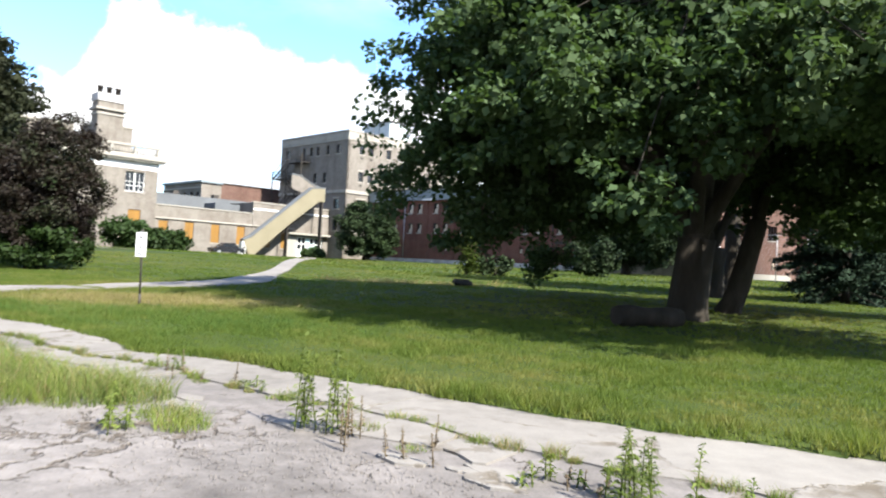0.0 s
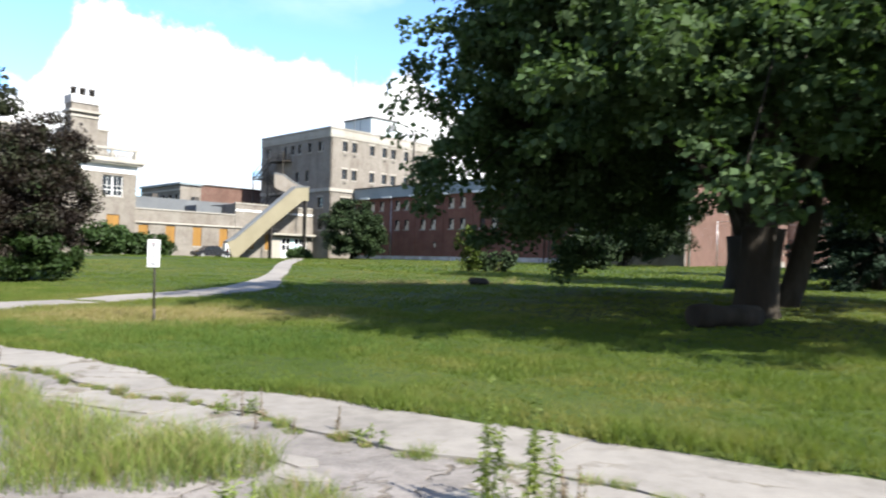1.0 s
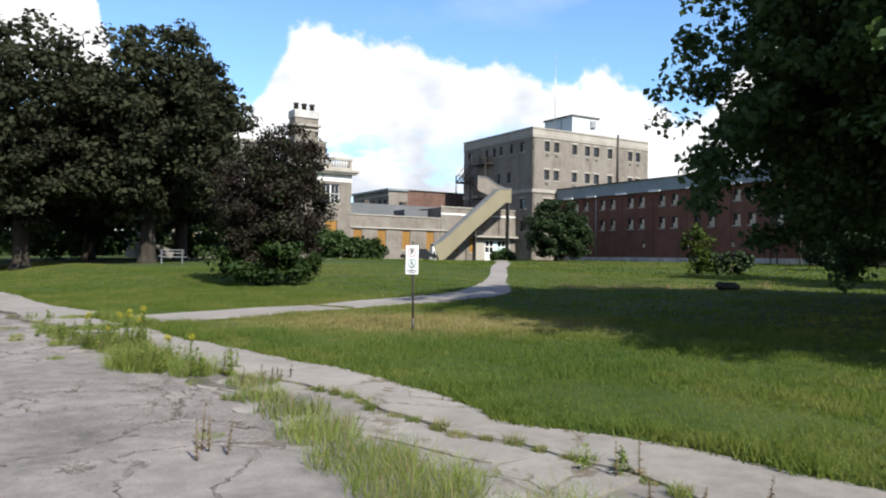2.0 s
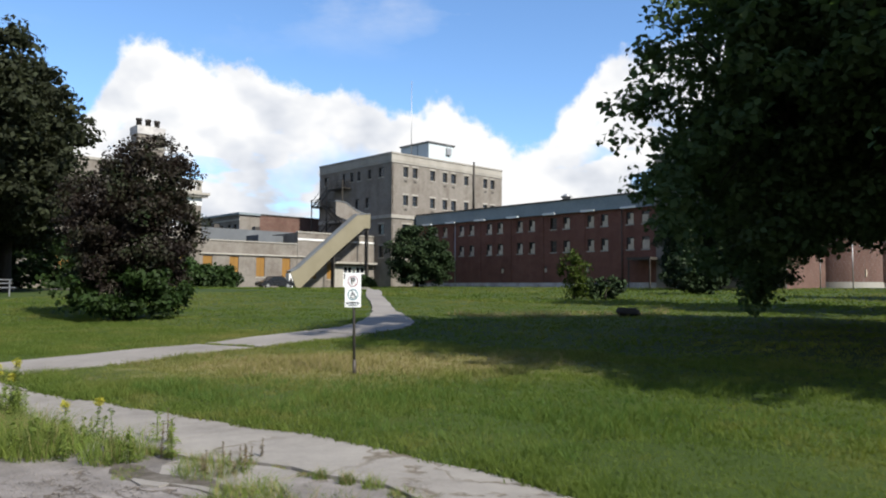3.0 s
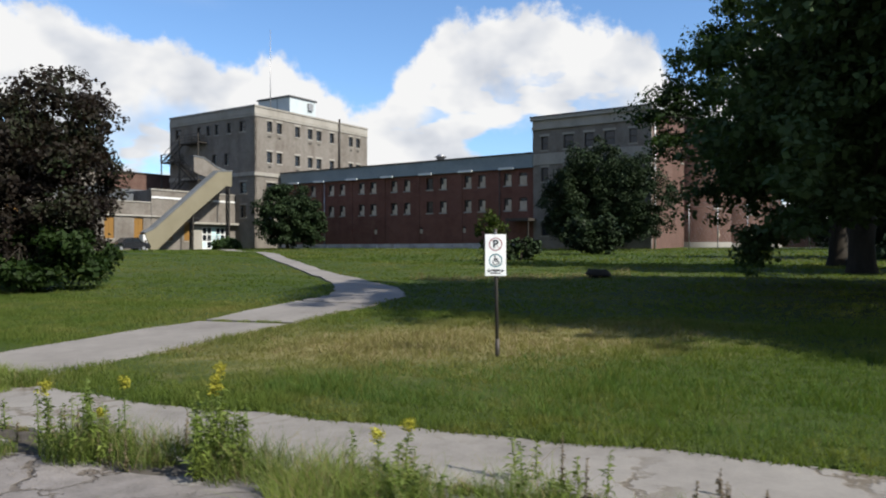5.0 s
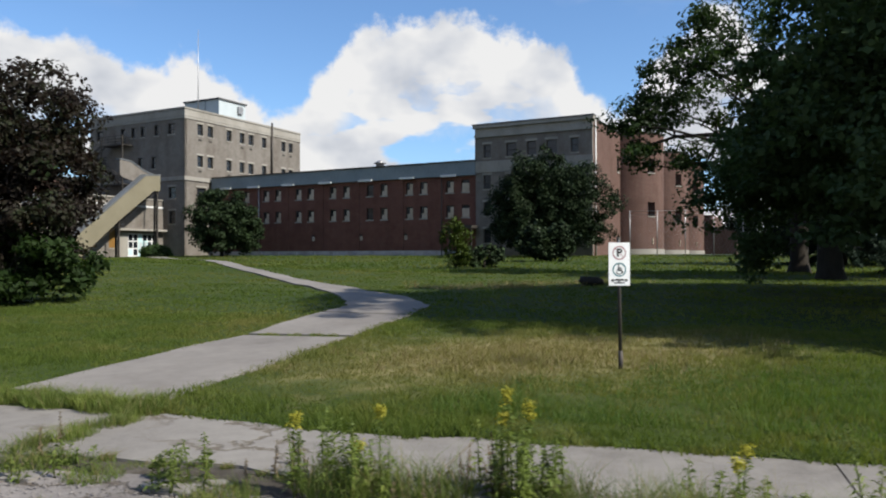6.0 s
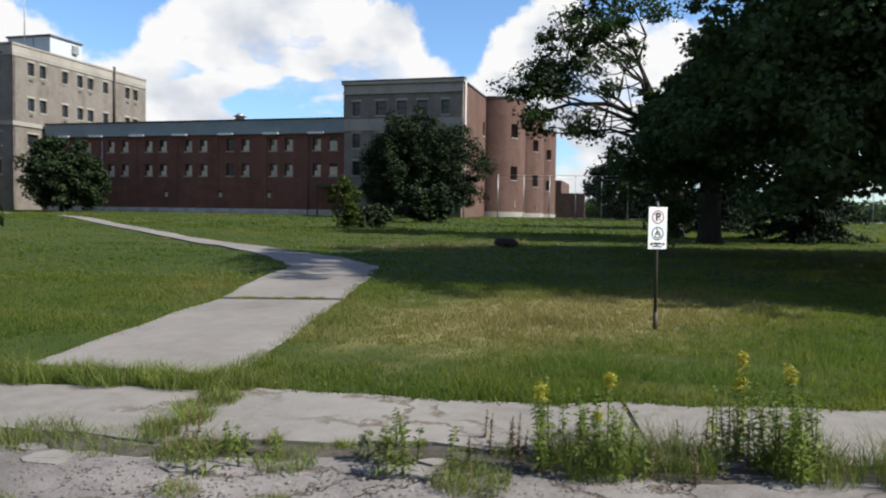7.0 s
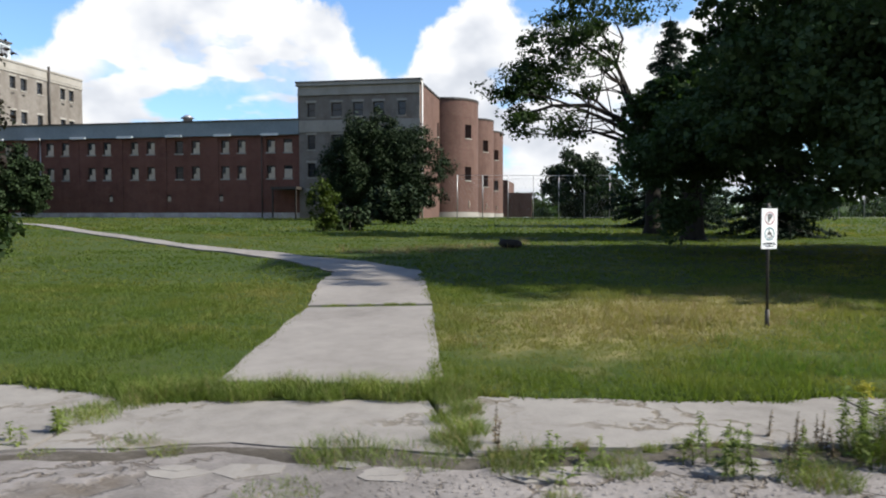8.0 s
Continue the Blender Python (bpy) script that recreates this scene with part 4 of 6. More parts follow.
    part("chimney_pot", bm, M_STEEL, ch)
    return b


make_house()


def make_far_hall():
    p0, p1, p2, zt = 57.7, 61.4, 74.8, 14.3
    b = thing("far_hall", GRID @ Vector((p0 + 8, 124, BASE)), "flat-roofed tan and red brick hall behind the link", "building")
    m = face_q(p0, 118.0)
    slab("wall", m, (0.36, 0, BASE), (p1 - p0, 12, zt - 0.35), M_TAN, b)
    slab("wall", m, (p1 - p0, 0.05, BASE), (p2 - p0, 12, zt - 0.2), M_PINK, b)
    ml = face_p(p0, 133.0)
    holes = [(x, x + 1.1, zt - 4.0, zt - 1.9) for x in (5.6, 8.2, 10.8, 13.0)]
    wall("wall", ml, 15.0, BASE, zt - 0.35, holes, M_TAN, b)
    for x0, x1, z0, z1 in holes:
        window(ml, x0, z0, x1 - x0, z1 - z0, b)
    slab("stone_band", ml, (0, -0.1, zt - 1.3), (15.1, 0.003, zt - 1.05), M_STONE, b)
    slab("coping", m, (-0.3, -0.3, zt - 0.35), (p1 - p0 + 0.1, 15.2, zt), M_FASCIA, b)
    slab("coping", m, (p1 - p0 + 0.1, -0.1, zt - 0.2), (p2 - p0, 12, zt), M_STEEL, b)
    for p in (47.5, 54.0):
        slab("vent", GRID, (p, 106, 10.3), (p + 0.8, 107, 11.0), M_STEEL, b)


make_far_hall()


def make_stair():
    """The covered outside stair up to the tower block."""
    b = thing("covered_stair", GRID @ Vector((60, 95, BASE)), "cream clad covered outside stair on steel posts", "staircase")
    m = face_q(0, 94.2)
    side = ((53.9, 1.8), (54.5, 1.8), (60.1, 6.65), (65.5, 10.8), (66.5, 10.8), (66.5, 12.9), (64.2, 12.65), (54.2, 4.5), (53.0, 4.0))
    part("side_panel", prism(bmesh.new(), side, 0.12, m), M_CREAM, b, "cream sheet side panel")
    part("side_panel", prism(bmesh.new(), side, 0.12, m @ Matrix.Translation((0, 0.85, 0))), M_CREAM, b)
    part("end_panel", box(bmesh.new(), (66.38, 0.12, 10.8), (66.5, 0.85, 12.9), m), M_CREAM, b)
    roof = ((52.9, 4.03), (54.15, 4.53), (64.15, 12.68), (66.6, 12.93), (66.6, 13.08), (64.1, 12.86), (54.05, 4.72), (52.9, 4.2))
    part("roof", prism(bmesh.new(), roof, 1.05, m @ Matrix.Translation((0, -0.05, 0))), M_LEAD, b, "grey felt roof strip")
    bm = bmesh.new()
    for k in range(46):
        x, z = 54.6 + k * 0.245, 1.9 + k * 0.19
        box(bm, (x, 0.13, z), (x + 0.3, 0.84, z + 0.05), m)
    part("treads", bm, M_STEEL, b)
    part("door_surround", box(bmesh.new(), (52.8, 0.1, 1.7), (53.4, 0.97, 3.9), m), M_WHITE, b, "white boxed foot of the stair")
    part("doorway", box(bmesh.new(), (52.95, 0.06, 1.75), (53.25, 0.097, 3.2), m), M_STEEL, b)
    up = ((66.4, 10.6), (66.4, 12.9), (64.8, 13.3), (62.6, 14.4), (61.0, 14.5), (61.0, 12.6), (61.5, 12.3), (64.4, 11.6))
    part("upper_panel", prism(bmesh.new(), up, 0.12, m @ Matrix.Translation((0, 1.05, 0))), M_TAN, b)
    cap = ((66.4, 12.95), (64.8, 13.35), (62.6, 14.45), (60.9, 14.55), (60.9, 14.7), (62.65, 14.6), (64.85, 13.5), (66.45, 13.1))
    part("roof", prism(bmesh.new(), cap, 0.9, m @ Matrix.Translation((0, 0.98, 0))), M_LEAD, b)
    for x, z in ((60.2, 6.6), (66.2, 10.8)):
        for y in (0.14, 0.62):
            part("post", box(bmesh.new(), (x - 0.1, y, 1.3), (x + 0.1, y + 0.2, z), m), M_STEEL, b)
    return b


make_stair()


def make_fire_escape():
    b = thing("fire_escape", GRID @ Vector((68, 107, 9.5)), "dark rusty steel fire escape on the tower block", "fire escape")
    m = face_p(69.4, 112.2)

    def rail(a, c):
        part("rail", tube(bmesh.new(), [m @ Vector(a), m @ Vector(c)], [0.05, 0.05], 5), M_STEEL, b)

    for x0, x1, z in ((4.6, 9.2, 18.0), (0.2, 3.6, 15.4), (4.6, 9.2, 12.4)):
        part("platform", box(bmesh.new(), (x0, -1.8, z - 0.12), (x1, -0.02, z), m), M_STEEL, b)
        for y in (-1.78, -0.1):
            for k in range(3):
                rail((x0, y, z + 0.4 * (k + 1)), (x1, y, z + 0.4 * (k + 1)))
        for x in np.linspace(x0, x1, 4):
            rail((x, -1.78, z), (x, -1.78, z + 1.2))
    for (ax, az), (bx, bz) in (((4.6, 18.0), (0.4, 15.4)), ((3.4, 15.4), (7.6, 12.4)), ((5.0, 12.4), (1.2, 9.7))):
        for y in (-1.75, -0.95):
            part("stringer", prism(bmesh.new(), ((ax, az - 0.15), (bx, bz - 0.15), (bx, bz + 0.15), (ax, az + 0.15)), 0.06, m @ Matrix.Translation((0, y, 0))), M_STEEL, b)
            rail((ax, y, az + 1.0), (bx, y, bz + 1.0))
        n = 13
        for k in range(1, n):
            x, z = ax + (bx - ax) * k / n, az + (bz - az) * k / n
            part("tread", box(bmesh.new(), (x - 0.13, -1.69, z - 0.02), (x + 0.13, -0.95, z + 0.02), m), M_STEEL, b)
    for x in (0.3, 4.7, 9.1):
        part("post", box(bmesh.new(), (x, -1.85, 9.4), (x + 0.14, -1.71, 19.2 if x > 4 else 16.6), m), M_STEEL, b)


make_fire_escape()


def make_car():
    b = thing("car", GRID @ Vector((48.6, 91, 0)) + Vector((0, 0, float(ground_z(*(GRID @ Vector((48.6, 91, 0))).xy)))), "black parked saloon car on the grass verge", "car")
    m = face_q(46.3, 90.1) @ Matrix.Translation((0, 0, b.location.z)) @ Matrix.Diagonal((1.03, 1, 1.12, 1))
    lower = ((0.0, 0.35), (0.05, 0.72), (0.5, 0.86), (1.3, 0.92), (3.6, 0.95), (4.3, 0.88), (4.5, 0.7), (4.5, 0.35), (3.95, 0.3), (0.5, 0.3))
    bm = prism(bmesh.new(), lower, 1.75, m)
    body = part("body", bm, M_CAR, b)
    cabin = ((0.95, 0.9), (1.75, 1.42), (3.0, 1.45), (3.75, 0.93))
    part("cabin", prism(bmesh.new(), cabin, 1.5, m @ Matrix.Translation((0, 0.12, 0))), M_CAR, b)
    for y in (0.112, 1.622):
        part("window", prism(bmesh.new(), ((1.25, 0.97), (1.8, 1.35), (2.3, 1.37), (2.3, 0.97)), 0.006, m @ Matrix.Translation((0, y, 0))), M_GLASS, b)
        part("window", prism(bmesh.new(), ((2.4, 0.97), (2.4, 1.37), (2.95, 1.38), (3.45, 0.97)), 0.006, m @ Matrix.Translation((0, y, 0))), M_GLASS, b)
    for x in (0.85, 3.65):
        for y in (-0.02, 1.55):
            ty = part("wheel", tube(bmesh.new(), [m @ Vector((x, y + d, 0.32)) for d in (0, 0.03, 0.18, 0.22)], [0.27, 0.32, 0.32, 0.27], 16), M_TYRE, b)
            part("rim", tube(bmesh.new(), [m @ Vector((x, y + d, 0.32)) for d in (-0.01, 0.23)], [0.2, 0.2], 12), M_ZINC, ty)
    for y in (0.12, 1.35):
        part("tail_lamp", box(bmesh.new(), (4.46, y, 0.66), (4.52, y + 0.28, 0.8), m), M_LAMP, b)
        part("headlamp", box(bmesh.new(), (-0.01, y, 0.6), (0.06, y + 0.28, 0.74), m), M_GLASS, b)
    part("bumper", box(bmesh.new(), (4.42, 0.05, 0.36), (4.58, 1.7, 0.58), m), M_CAR, b)


make_car()


def make_sign():
    x, y = -7.4, 18.26
    z = float(ground_z(x, y))
    b = thing("parking_sign", (x, y, z), "white no-parking and disabled permit sign on steel post", "sign")
    yaw = math.atan2(0.07, 0.285)
    m = Matrix.Translation((x, y, 0)) @ Matrix.Rotation(-yaw, 4, "Z")
    bm = tube(bmesh.new(), [(x + 0.03, y, z - 0.15), (x + 0.012, y, z + 1.0), (x, y, 2.40)], [0.026] * 3, 6)
    post = part("post", bm, M_STEEL, b, "thin steel post")
    part("sleeve", tube(bmesh.new(), [(x + 0.03, y, z - 0.1), (x + 0.028, y, z + 0.26)], [0.034, 0.034], 8), M_STEEL, post)
    for zz in (2.345, 1.78):
        part("bolt", tube(bmesh.new(), [m @ Vector((0, -0.045, zz)), m @ Vector((0, -0.028, zz))], [0.016, 0.016], 6), M_ZINC, b)
    lo, hi = 1.715, 2.32
    plate = part("plate", box(bmesh.new(), (-0.152, -0.034, lo), (0.152, -0.028, hi), m, 0.002), M_SIGN, b)

    def ring(cx, cz, r, w, mat):
        bm = bmesh.new()
        n = 28
        a = [bm.verts.new(m @ Vector((cx + r * math.cos(t), -0.036, cz + r * math.sin(t)))) for t in (2 * math.pi * k / n for k in range(n))]
        c = [bm.verts.new(m @ Vector((cx + (r - w) * math.cos(t), -0.036, cz + (r - w) * math.sin(t)))) for t in (2 * math.pi * k / n for k in range(n))]
        for k in range(n):
            bm.faces.new((a[k], c[k], c[(k + 1) % n], a[(k + 1) % n]))
        part("ring", bm, mat, plate)

    def bar(x0, z0, x1, z1, w, mat, name="mark"):
        d = Vector((x1 - x0, z1 - z0)).normalized() * w / 2
        pts = ((x0 + d.y, z0 - d.x), (x1 + d.y, z1 - d.x), (x1 - d.y, z1 + d.x), (x0 - d.y, z0 + d.x))
        bm = bmesh.new()
        bm.faces.new([bm.verts.new(m @ Vector((px, -0.0375, pz))) for px, pz in pts])
        part(name, bm, mat, plate)

    ring(0, 2.175, 0.098, 0.016, M_REDINK)
    ring(0, 1.94, 0.098, 0.016, M_GREENINK)
    letter = bpy.data.curves.new("letter", "FONT")
    letter.body, letter.size, letter.align_x, letter.align_y = "P", 0.155, "CENTER", "CENTER"
    letter.extrude, letter.offset = 0.0004, 0.004
    ob = new("letter", letter)
    ob.data.materials.append(M_INK)
    ob.matrix_basis = m @ Matrix.Translation((0, -0.038, 2.175)) @ Matrix.Rotation(math.pi / 2, 4, "X")
    hang(ob, plate)
    bar(-0.068, 2.243, 0.068, 2.107, 0.008, M_REDINK)
    # the wheelchair mark
    for x0, z0, x1, z1 in ((-0.012, 1.99, -0.012, 1.93), (-0.012, 1.93, 0.035, 1.93), (0.035, 1.93, 0.052, 1.89), (-0.012, 1.965, 0.03, 1.965)):
        bar(x0, z0, x1, z1, 0.014, M_INK)
    ring(0.0, 1.915, 0.046, 0.011, M_INK)
    ring(-0.012, 2.005, 0.012, 0.0115, M_INK)
    # arrow and the small unreadable lines
    bar(-0.1, 1.79, 0.1, 1.79, 0.008, M_INK)
    for s in (-1, 1):
        bar(s * 0.118, 1.79, s * 0.085, 1.808, 0.012, M_INK)
        bar(s * 0.118, 1.79, s * 0.085, 1.772, 0.012, M_INK)
    bar(-0.06, 1.803, 0.06, 1.803, 0.014, M_INK)
    bar(-0.075, 1.755, 0.075, 1.755, 0.013, M_INK)


make_sign()

# ---- trees ----


def leaf_cloud(centres, radii, per, size, rng, up=0.55, aspect=1.0):
    """Small quads scattered round each centre."""
    c = np.repeat(centres, per, 0)
    rad = np.repeat(radii, per, 0)
    d = rng.normal(size=(len(c), 3))
    d /= np.linalg.norm(d, axis=1)[:, None]
    pos = c + d * rad * (rng.random(len(c)) ** 0.45)[:, None]
    nrm = d * 0.6 + rng.normal(size=d.shape) * 0.7
    nrm[:, 2] += up
    nrm /= np.linalg.norm(nrm, axis=1)[:, None]
    a = np.cross(nrm, rng.normal(size=d.shape))
    a /= np.linalg.norm(a, axis=1)[:, None] + 1e-9
    b = np.cross(nrm, a)
    s = size * rng.uniform(0.6, 1.25, len(c))[:, None]
    fold = nrm * s * 0.25
    quad = np.stack([pos - a * s, pos - b * s * 0.62 * aspect + fold, pos + a * s, pos + b * s * 0.62 * aspect + fold], 1)
    return quad.reshape(-1, 3)


def quads(n):
    return np.arange(n * 4).reshape(n, 4)


def crown_points(lobes, rng, hollow=0.35):
    """Clump centres in ellipsoid lobes (x, y, z, rx, ry, rz, count), thicker towards the outside."""
    out = []
    for x, y, z, rx, ry, rz, n in lobes:
        d = rng.normal(size=(n, 3))
        d /= np.linalg.norm(d, axis=1)[:, None]
        rad = hollow + (1 - hollow) * rng.random(n) ** 0.6
        bump = 1 + 0.08 * np.sin(d[:, 0] * 7 + x) * np.sin(d[:, 1] * 6 + y) + 0.05 * np.sin(d[:, 2] * 9)
        out.append(np.array((x, y, z)) + d * rad[:, None] * bump[:, None] * np.array((rx, ry, rz)))
    return np.concatenate(out)


def limb(bm, a, b, r0, r1, rng, sag=0.0, sides=6):
    a, b = Vector(a), Vector(b)
    n = 6
    pts, rad = [], []
    side = Vector(rng.normal(size=3)) * (b - a).length * 0.06
    for k in range(n + 1):
        t = k / n
        p = a.lerp(b, t) + side * math.sin(math.pi * t) + Vector((0, 0, sag * math.sin(math.pi * t)))
        pts.append(p)
        rad.append(r0 + (r1 - r0) * t)
    tube(bm, pts, rad, sides, False)


def make_tree(name, at, trunk_r, fork_z, lobes, per, size, clump, mat, seed, label, limbs=14, extra=(), hollow=0.35, lean=(0, 0)):
    """A broadleaf tree; lobes are given relative to the foot of the trunk."""
    rng = np.random.default_rng(seed)
    b = thing(name, at, label, "tree")
    x, y, z = at
    bm = bmesh.new()
    fork = (x + lean[0], y + lean[1], z + fork_z)
    pts = [(x, y, z - 0.3), (x, y, z + 0.15), (x + lean[0] * 0.1, y, z + 0.5), (x + lean[0] * 0.4, y + lean[1] * 0.4, z + fork_z * 0.5), fork]
    tube(bm, pts, [trunk_r * 1.7, trunk_r * 1.35, trunk_r * 1.08, trunk_r, trunk_r * 0.95], 14)
    cs = crown_points([(x + lx, y + ly, z + lz, rx, ry, rz, n) for lx, ly, lz, rx, ry, rz, n in lobes], rng, hollow)
    trunk = part("trunk", bm, M_BARK, b)
    picks = cs[rng.choice(len(cs), min(limbs, len(cs)), replace=False)]
    for c in picks:
        lb = bmesh.new()
        mid = Vector(fork).lerp(Vector(c), 0.5) + Vector((0, 0, 0.8))
        limb(lb, fork, mid, trunk_r * 0.42, trunk_r * 0.2, rng)
        limb(lb, mid, c, trunk_r * 0.2, 0.02, rng)
        for k in range(3):
            q = cs[np.argsort(np.linalg.norm(cs - np.array(mid), axis=1))[3 + k * 4]]
            limb(lb, mid, q, trunk_r * 0.13, 0.015, rng, 0, 5)
        part("limb", lb, M_BARK, b)
    for path, r0 in extra:
        lb = bmesh.new()
        pts = [Vector((x + px, y + py, z + pz)) for px, py, pz in path]
        tube(lb, pts, [r0 * (1 - 0.75 * k / (len(pts) - 1)) for k in range(len(pts))], 8)
        for p in pts[1:]:
            for k in range(3):
                q = cs[np.argsort(np.linalg.norm(cs - np.array(p), axis=1))[2 + k * 3]]
                limb(lb, p, q, r0 * 0.3, 0.015, rng, 0, 5)
        part("limb", lb, M_BARK, b, "long bare limb")
    rad = np.array(clump) * rng.uniform(0.6, 1.3, (len(cs), 1))
    v = leaf_cloud(cs, rad, per, size, rng)
    arrays("crown", v, quads(len(v) // 4), mat, b)
    return b


def gz(x, y):
    return (x, y, float(ground_z(x, y)))


def shell(centre, radii, n, rng, low=-0.75):
    """Places for boughs near the skin of a crown, a quarter of them further in."""
    out = []
    while len(out) < n:
        d = rng.normal(size=3)
        d /= np.linalg.norm(d)
        if d[2] < low:
            continue
        out.append(np.array(centre) + d * np.array(radii) * (rng.uniform(0.78, 1.02) if len(out) % 4 else rng.uniform(0.4, 0.75)))
    return out


def make_maple(at, trunk_r, fork_z, lean, mains, lobes, strays, per, size, mat, seed, label):
    """An old maple: a forked trunk, main limbs, and leaves held in drooping layered sprays with dark gaps between them.
    lobes: (x, y, z, rx, ry, rz, sprays); strays: single sprays (x, y, z, spread); all from the foot of the trunk."""
    rng = np.random.default_rng(seed)
    b = thing("maple_tree", at, label, "tree")
    foot = np.array(at)
    fork = foot + (lean[0], lean[1], fork_z)
    bm = bmesh.new()
    heights = (-0.3, 0.1, 0.35, 0.8, fork_z * 0.6, fork_z)
    swell = (1.4, 1.22, 1.08, 1.0, 0.95, 1.05)
    tube(bm, [foot + (lean[0] * max(h, 0) / fork_z, lean[1] * max(h, 0) / fork_z, h) for h in heights], [trunk_r * k for k in swell], 16)
    for v in bm.verts:
        ang = math.atan2(v.co.y - at[1], v.co.x - at[0])
        push = 0.05 * math.sin(ang * 5 + v.co.z) + 0.03 * math.sin(ang * 9 - v.co.z * 2)
        v.co.x += push * math.cos(ang)
        v.co.y += push * math.sin(ang)
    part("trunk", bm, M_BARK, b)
    sprays = [(p, rng.uniform(1.15, 1.9)) for x, y, z, rx, ry, rz, n in lobes for p in shell(foot + (x, y, z), (rx, ry, rz), n, rng)]
    sprays += [(foot + (x, y, z), w) for x, y, z, w in strays]
    joints, meshes = [], []
    for tip, r0 in mains:
        lb = bmesh.new()
        tip = foot + np.array(tip)
        bend = rng.normal(size=3) * 0.35
        pts = [fork + (tip - fork) * t + bend * math.sin(t * 5) * t + np.array((0, 0, 0.9)) * math.sin(math.pi * t) for t in np.linspace(0, 1, 8)]
        tube(lb, [Vector(p) for p in pts], [r0 * (1 - 0.8 * t) for t in np.linspace(0, 1, 8)], 8, False)
        joints += [(p, len(meshes), r0 * (1 - 0.8 * k / 7)) for k, p in enumerate(pts) if k > 1]
        meshes.append(lb)
    spots = np.array([p for p, _, _ in joints])
    centres, radii = [], []
    for p, w in sprays:
        k = int(np.argmin(np.linalg.norm(spots - p, axis=1) + 0.25 * np.maximum(0, spots[:, 2] - p[2])))
        near, which, r0 = joints[k]
        limb(meshes[which], near, p, min(r0 * 0.5, 0.09), 0.012, rng, 0.3, 5)
        out = np.array((p[0] - fork[0], p[1] - fork[1], 0.0))
        out /= np.linalg.norm(out) + 1e-6
        across = np.array((-out[1], out[0], 0))
        for j in range(10):
            u, v = rng.uniform(-1.0, 0.85) * w, rng.uniform(-0.85, 0.85) * w
            centres.append(p + out * u + across * v + np.array((0, 0, -0.34 * max(u, 0) ** 2 - 0.16 * v * v - 0.22 * u + rng.normal() * 0.34)))
            radii.append(np.array((0.52, 0.52, 0.3)) * rng.uniform(0.7, 1.35))
    for lb in meshes:
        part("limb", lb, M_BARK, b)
    v = leaf_cloud(np.array(centres), np.array(radii), per, size, rng, 0.75, 1.25)
    arrays("crown", v, quads(len(v) // 4), mat, b)
    return b


make_maple(gz(6.45, 19.25), 0.46, 2.1, (0.15, 0.0),
           (((-4.5, -2.0, 6.5), 0.22), ((-1.6, -5.0, 6.2), 0.2), ((-3.0, 4.0, 7.0), 0.22), ((3.5, -3.5, 6.5), 0.24), ((4.2, 2.8, 7.5), 0.25), ((0.5, 0.5, 13.0), 0.34), ((-1.5, 6.5, 5.2), 0.18), ((-5.2, 1.6, 5.0), 0.16)),
           ((0.0, 0.2, 9.4, 7.4, 7.2, 4.6, 170), (-0.2, 0.2, 6.4, 7.3, 7.2, 2.6, 90), (0.3, 0.3, 13.0, 6.4, 6.2, 3.6, 70), (-4.9, 1.9, 4.4, 2.3, 2.6, 2.4, 34), (-3.3, -5.2, 4.4, 2.2, 1.8, 1.8, 18),
            (-1.7, 8.9, 3.9, 2.4, 1.5, 1.3, 26), (2.6, -7.4, 4.6, 3.6, 1.8, 1.2, 18), (4.6, -6.4, 5.2, 2.8, 2.4, 1.6, 20), (6.0, 2.0, 4.8, 2.4, 3.0, 1.8, 16), (7.4, 2.8, 4.0, 2.8, 3.2, 1.4, 24), (-3.4, 5.2, 4.8, 2.2, 2.2, 1.5, 18), (-4.4, 2.8, 9.8, 1.9, 2.2, 2.0, 24)),
           ((-2.7, 9.1, 1.0, 0.5), (-2.4, 9.2, 1.6, 0.7), (-3.1, -6.4, 2.7, 0.9), (-4.0, -5.3, 4.6, 1.2), (-6.0, 2.6, 2.0, 0.8), (-4.8, 3.0, 2.2, 0.9), (-5.4, 1.4, 2.3, 0.9)),
           60, 0.092, M_MAPLE, 11, "large dark green maple tree with low spreading crown")
make_maple(gz(8.7, 22.3), 0.3, 2.8, (0.9, 0.3),
           (((2.8, 1.0, 7.0), 0.18), ((0.6, 2.0, 8.0), 0.18), ((1.6, -1.6, 7.0), 0.16)),
           ((1.4, 0.6, 7.4, 4.2, 4.2, 3.2, 70), (2.6, 0.4, 4.6, 3.2, 3.0, 1.2, 18)), ((3.4, 1.0, 3.6, 1.2),), 42, 0.12, M_MAPLE, 12, "dark green maple tree with a leaning trunk")
make_maple(gz(12.4, 34.0), 0.5, 2.3, (0.0, 0.0),
           (((-2.0, -0.6, 6.5), 0.2), ((3.0, -1.6, 8.0), 0.24), ((3.6, 1.6, 8.0), 0.2), ((0.5, 0.2, 8.0), 0.25)),
           ((-0.9, -0.3, 5.8, 2.0, 2.0, 2.0, 26), (3.6, -2.2, 7.8, 3.2, 3.0, 3.6, 50), (4.4, -2.4, 12.0, 3.2, 3.2, 2.4, 24)),
           ((-2.2, 0.2, 3.6, 1.0), (-1.4, -0.8, 8.0, 1.1)), 36, 0.14, M_MAPLE_DARK, 13, "broad dark maple tree on the shaded lawn")
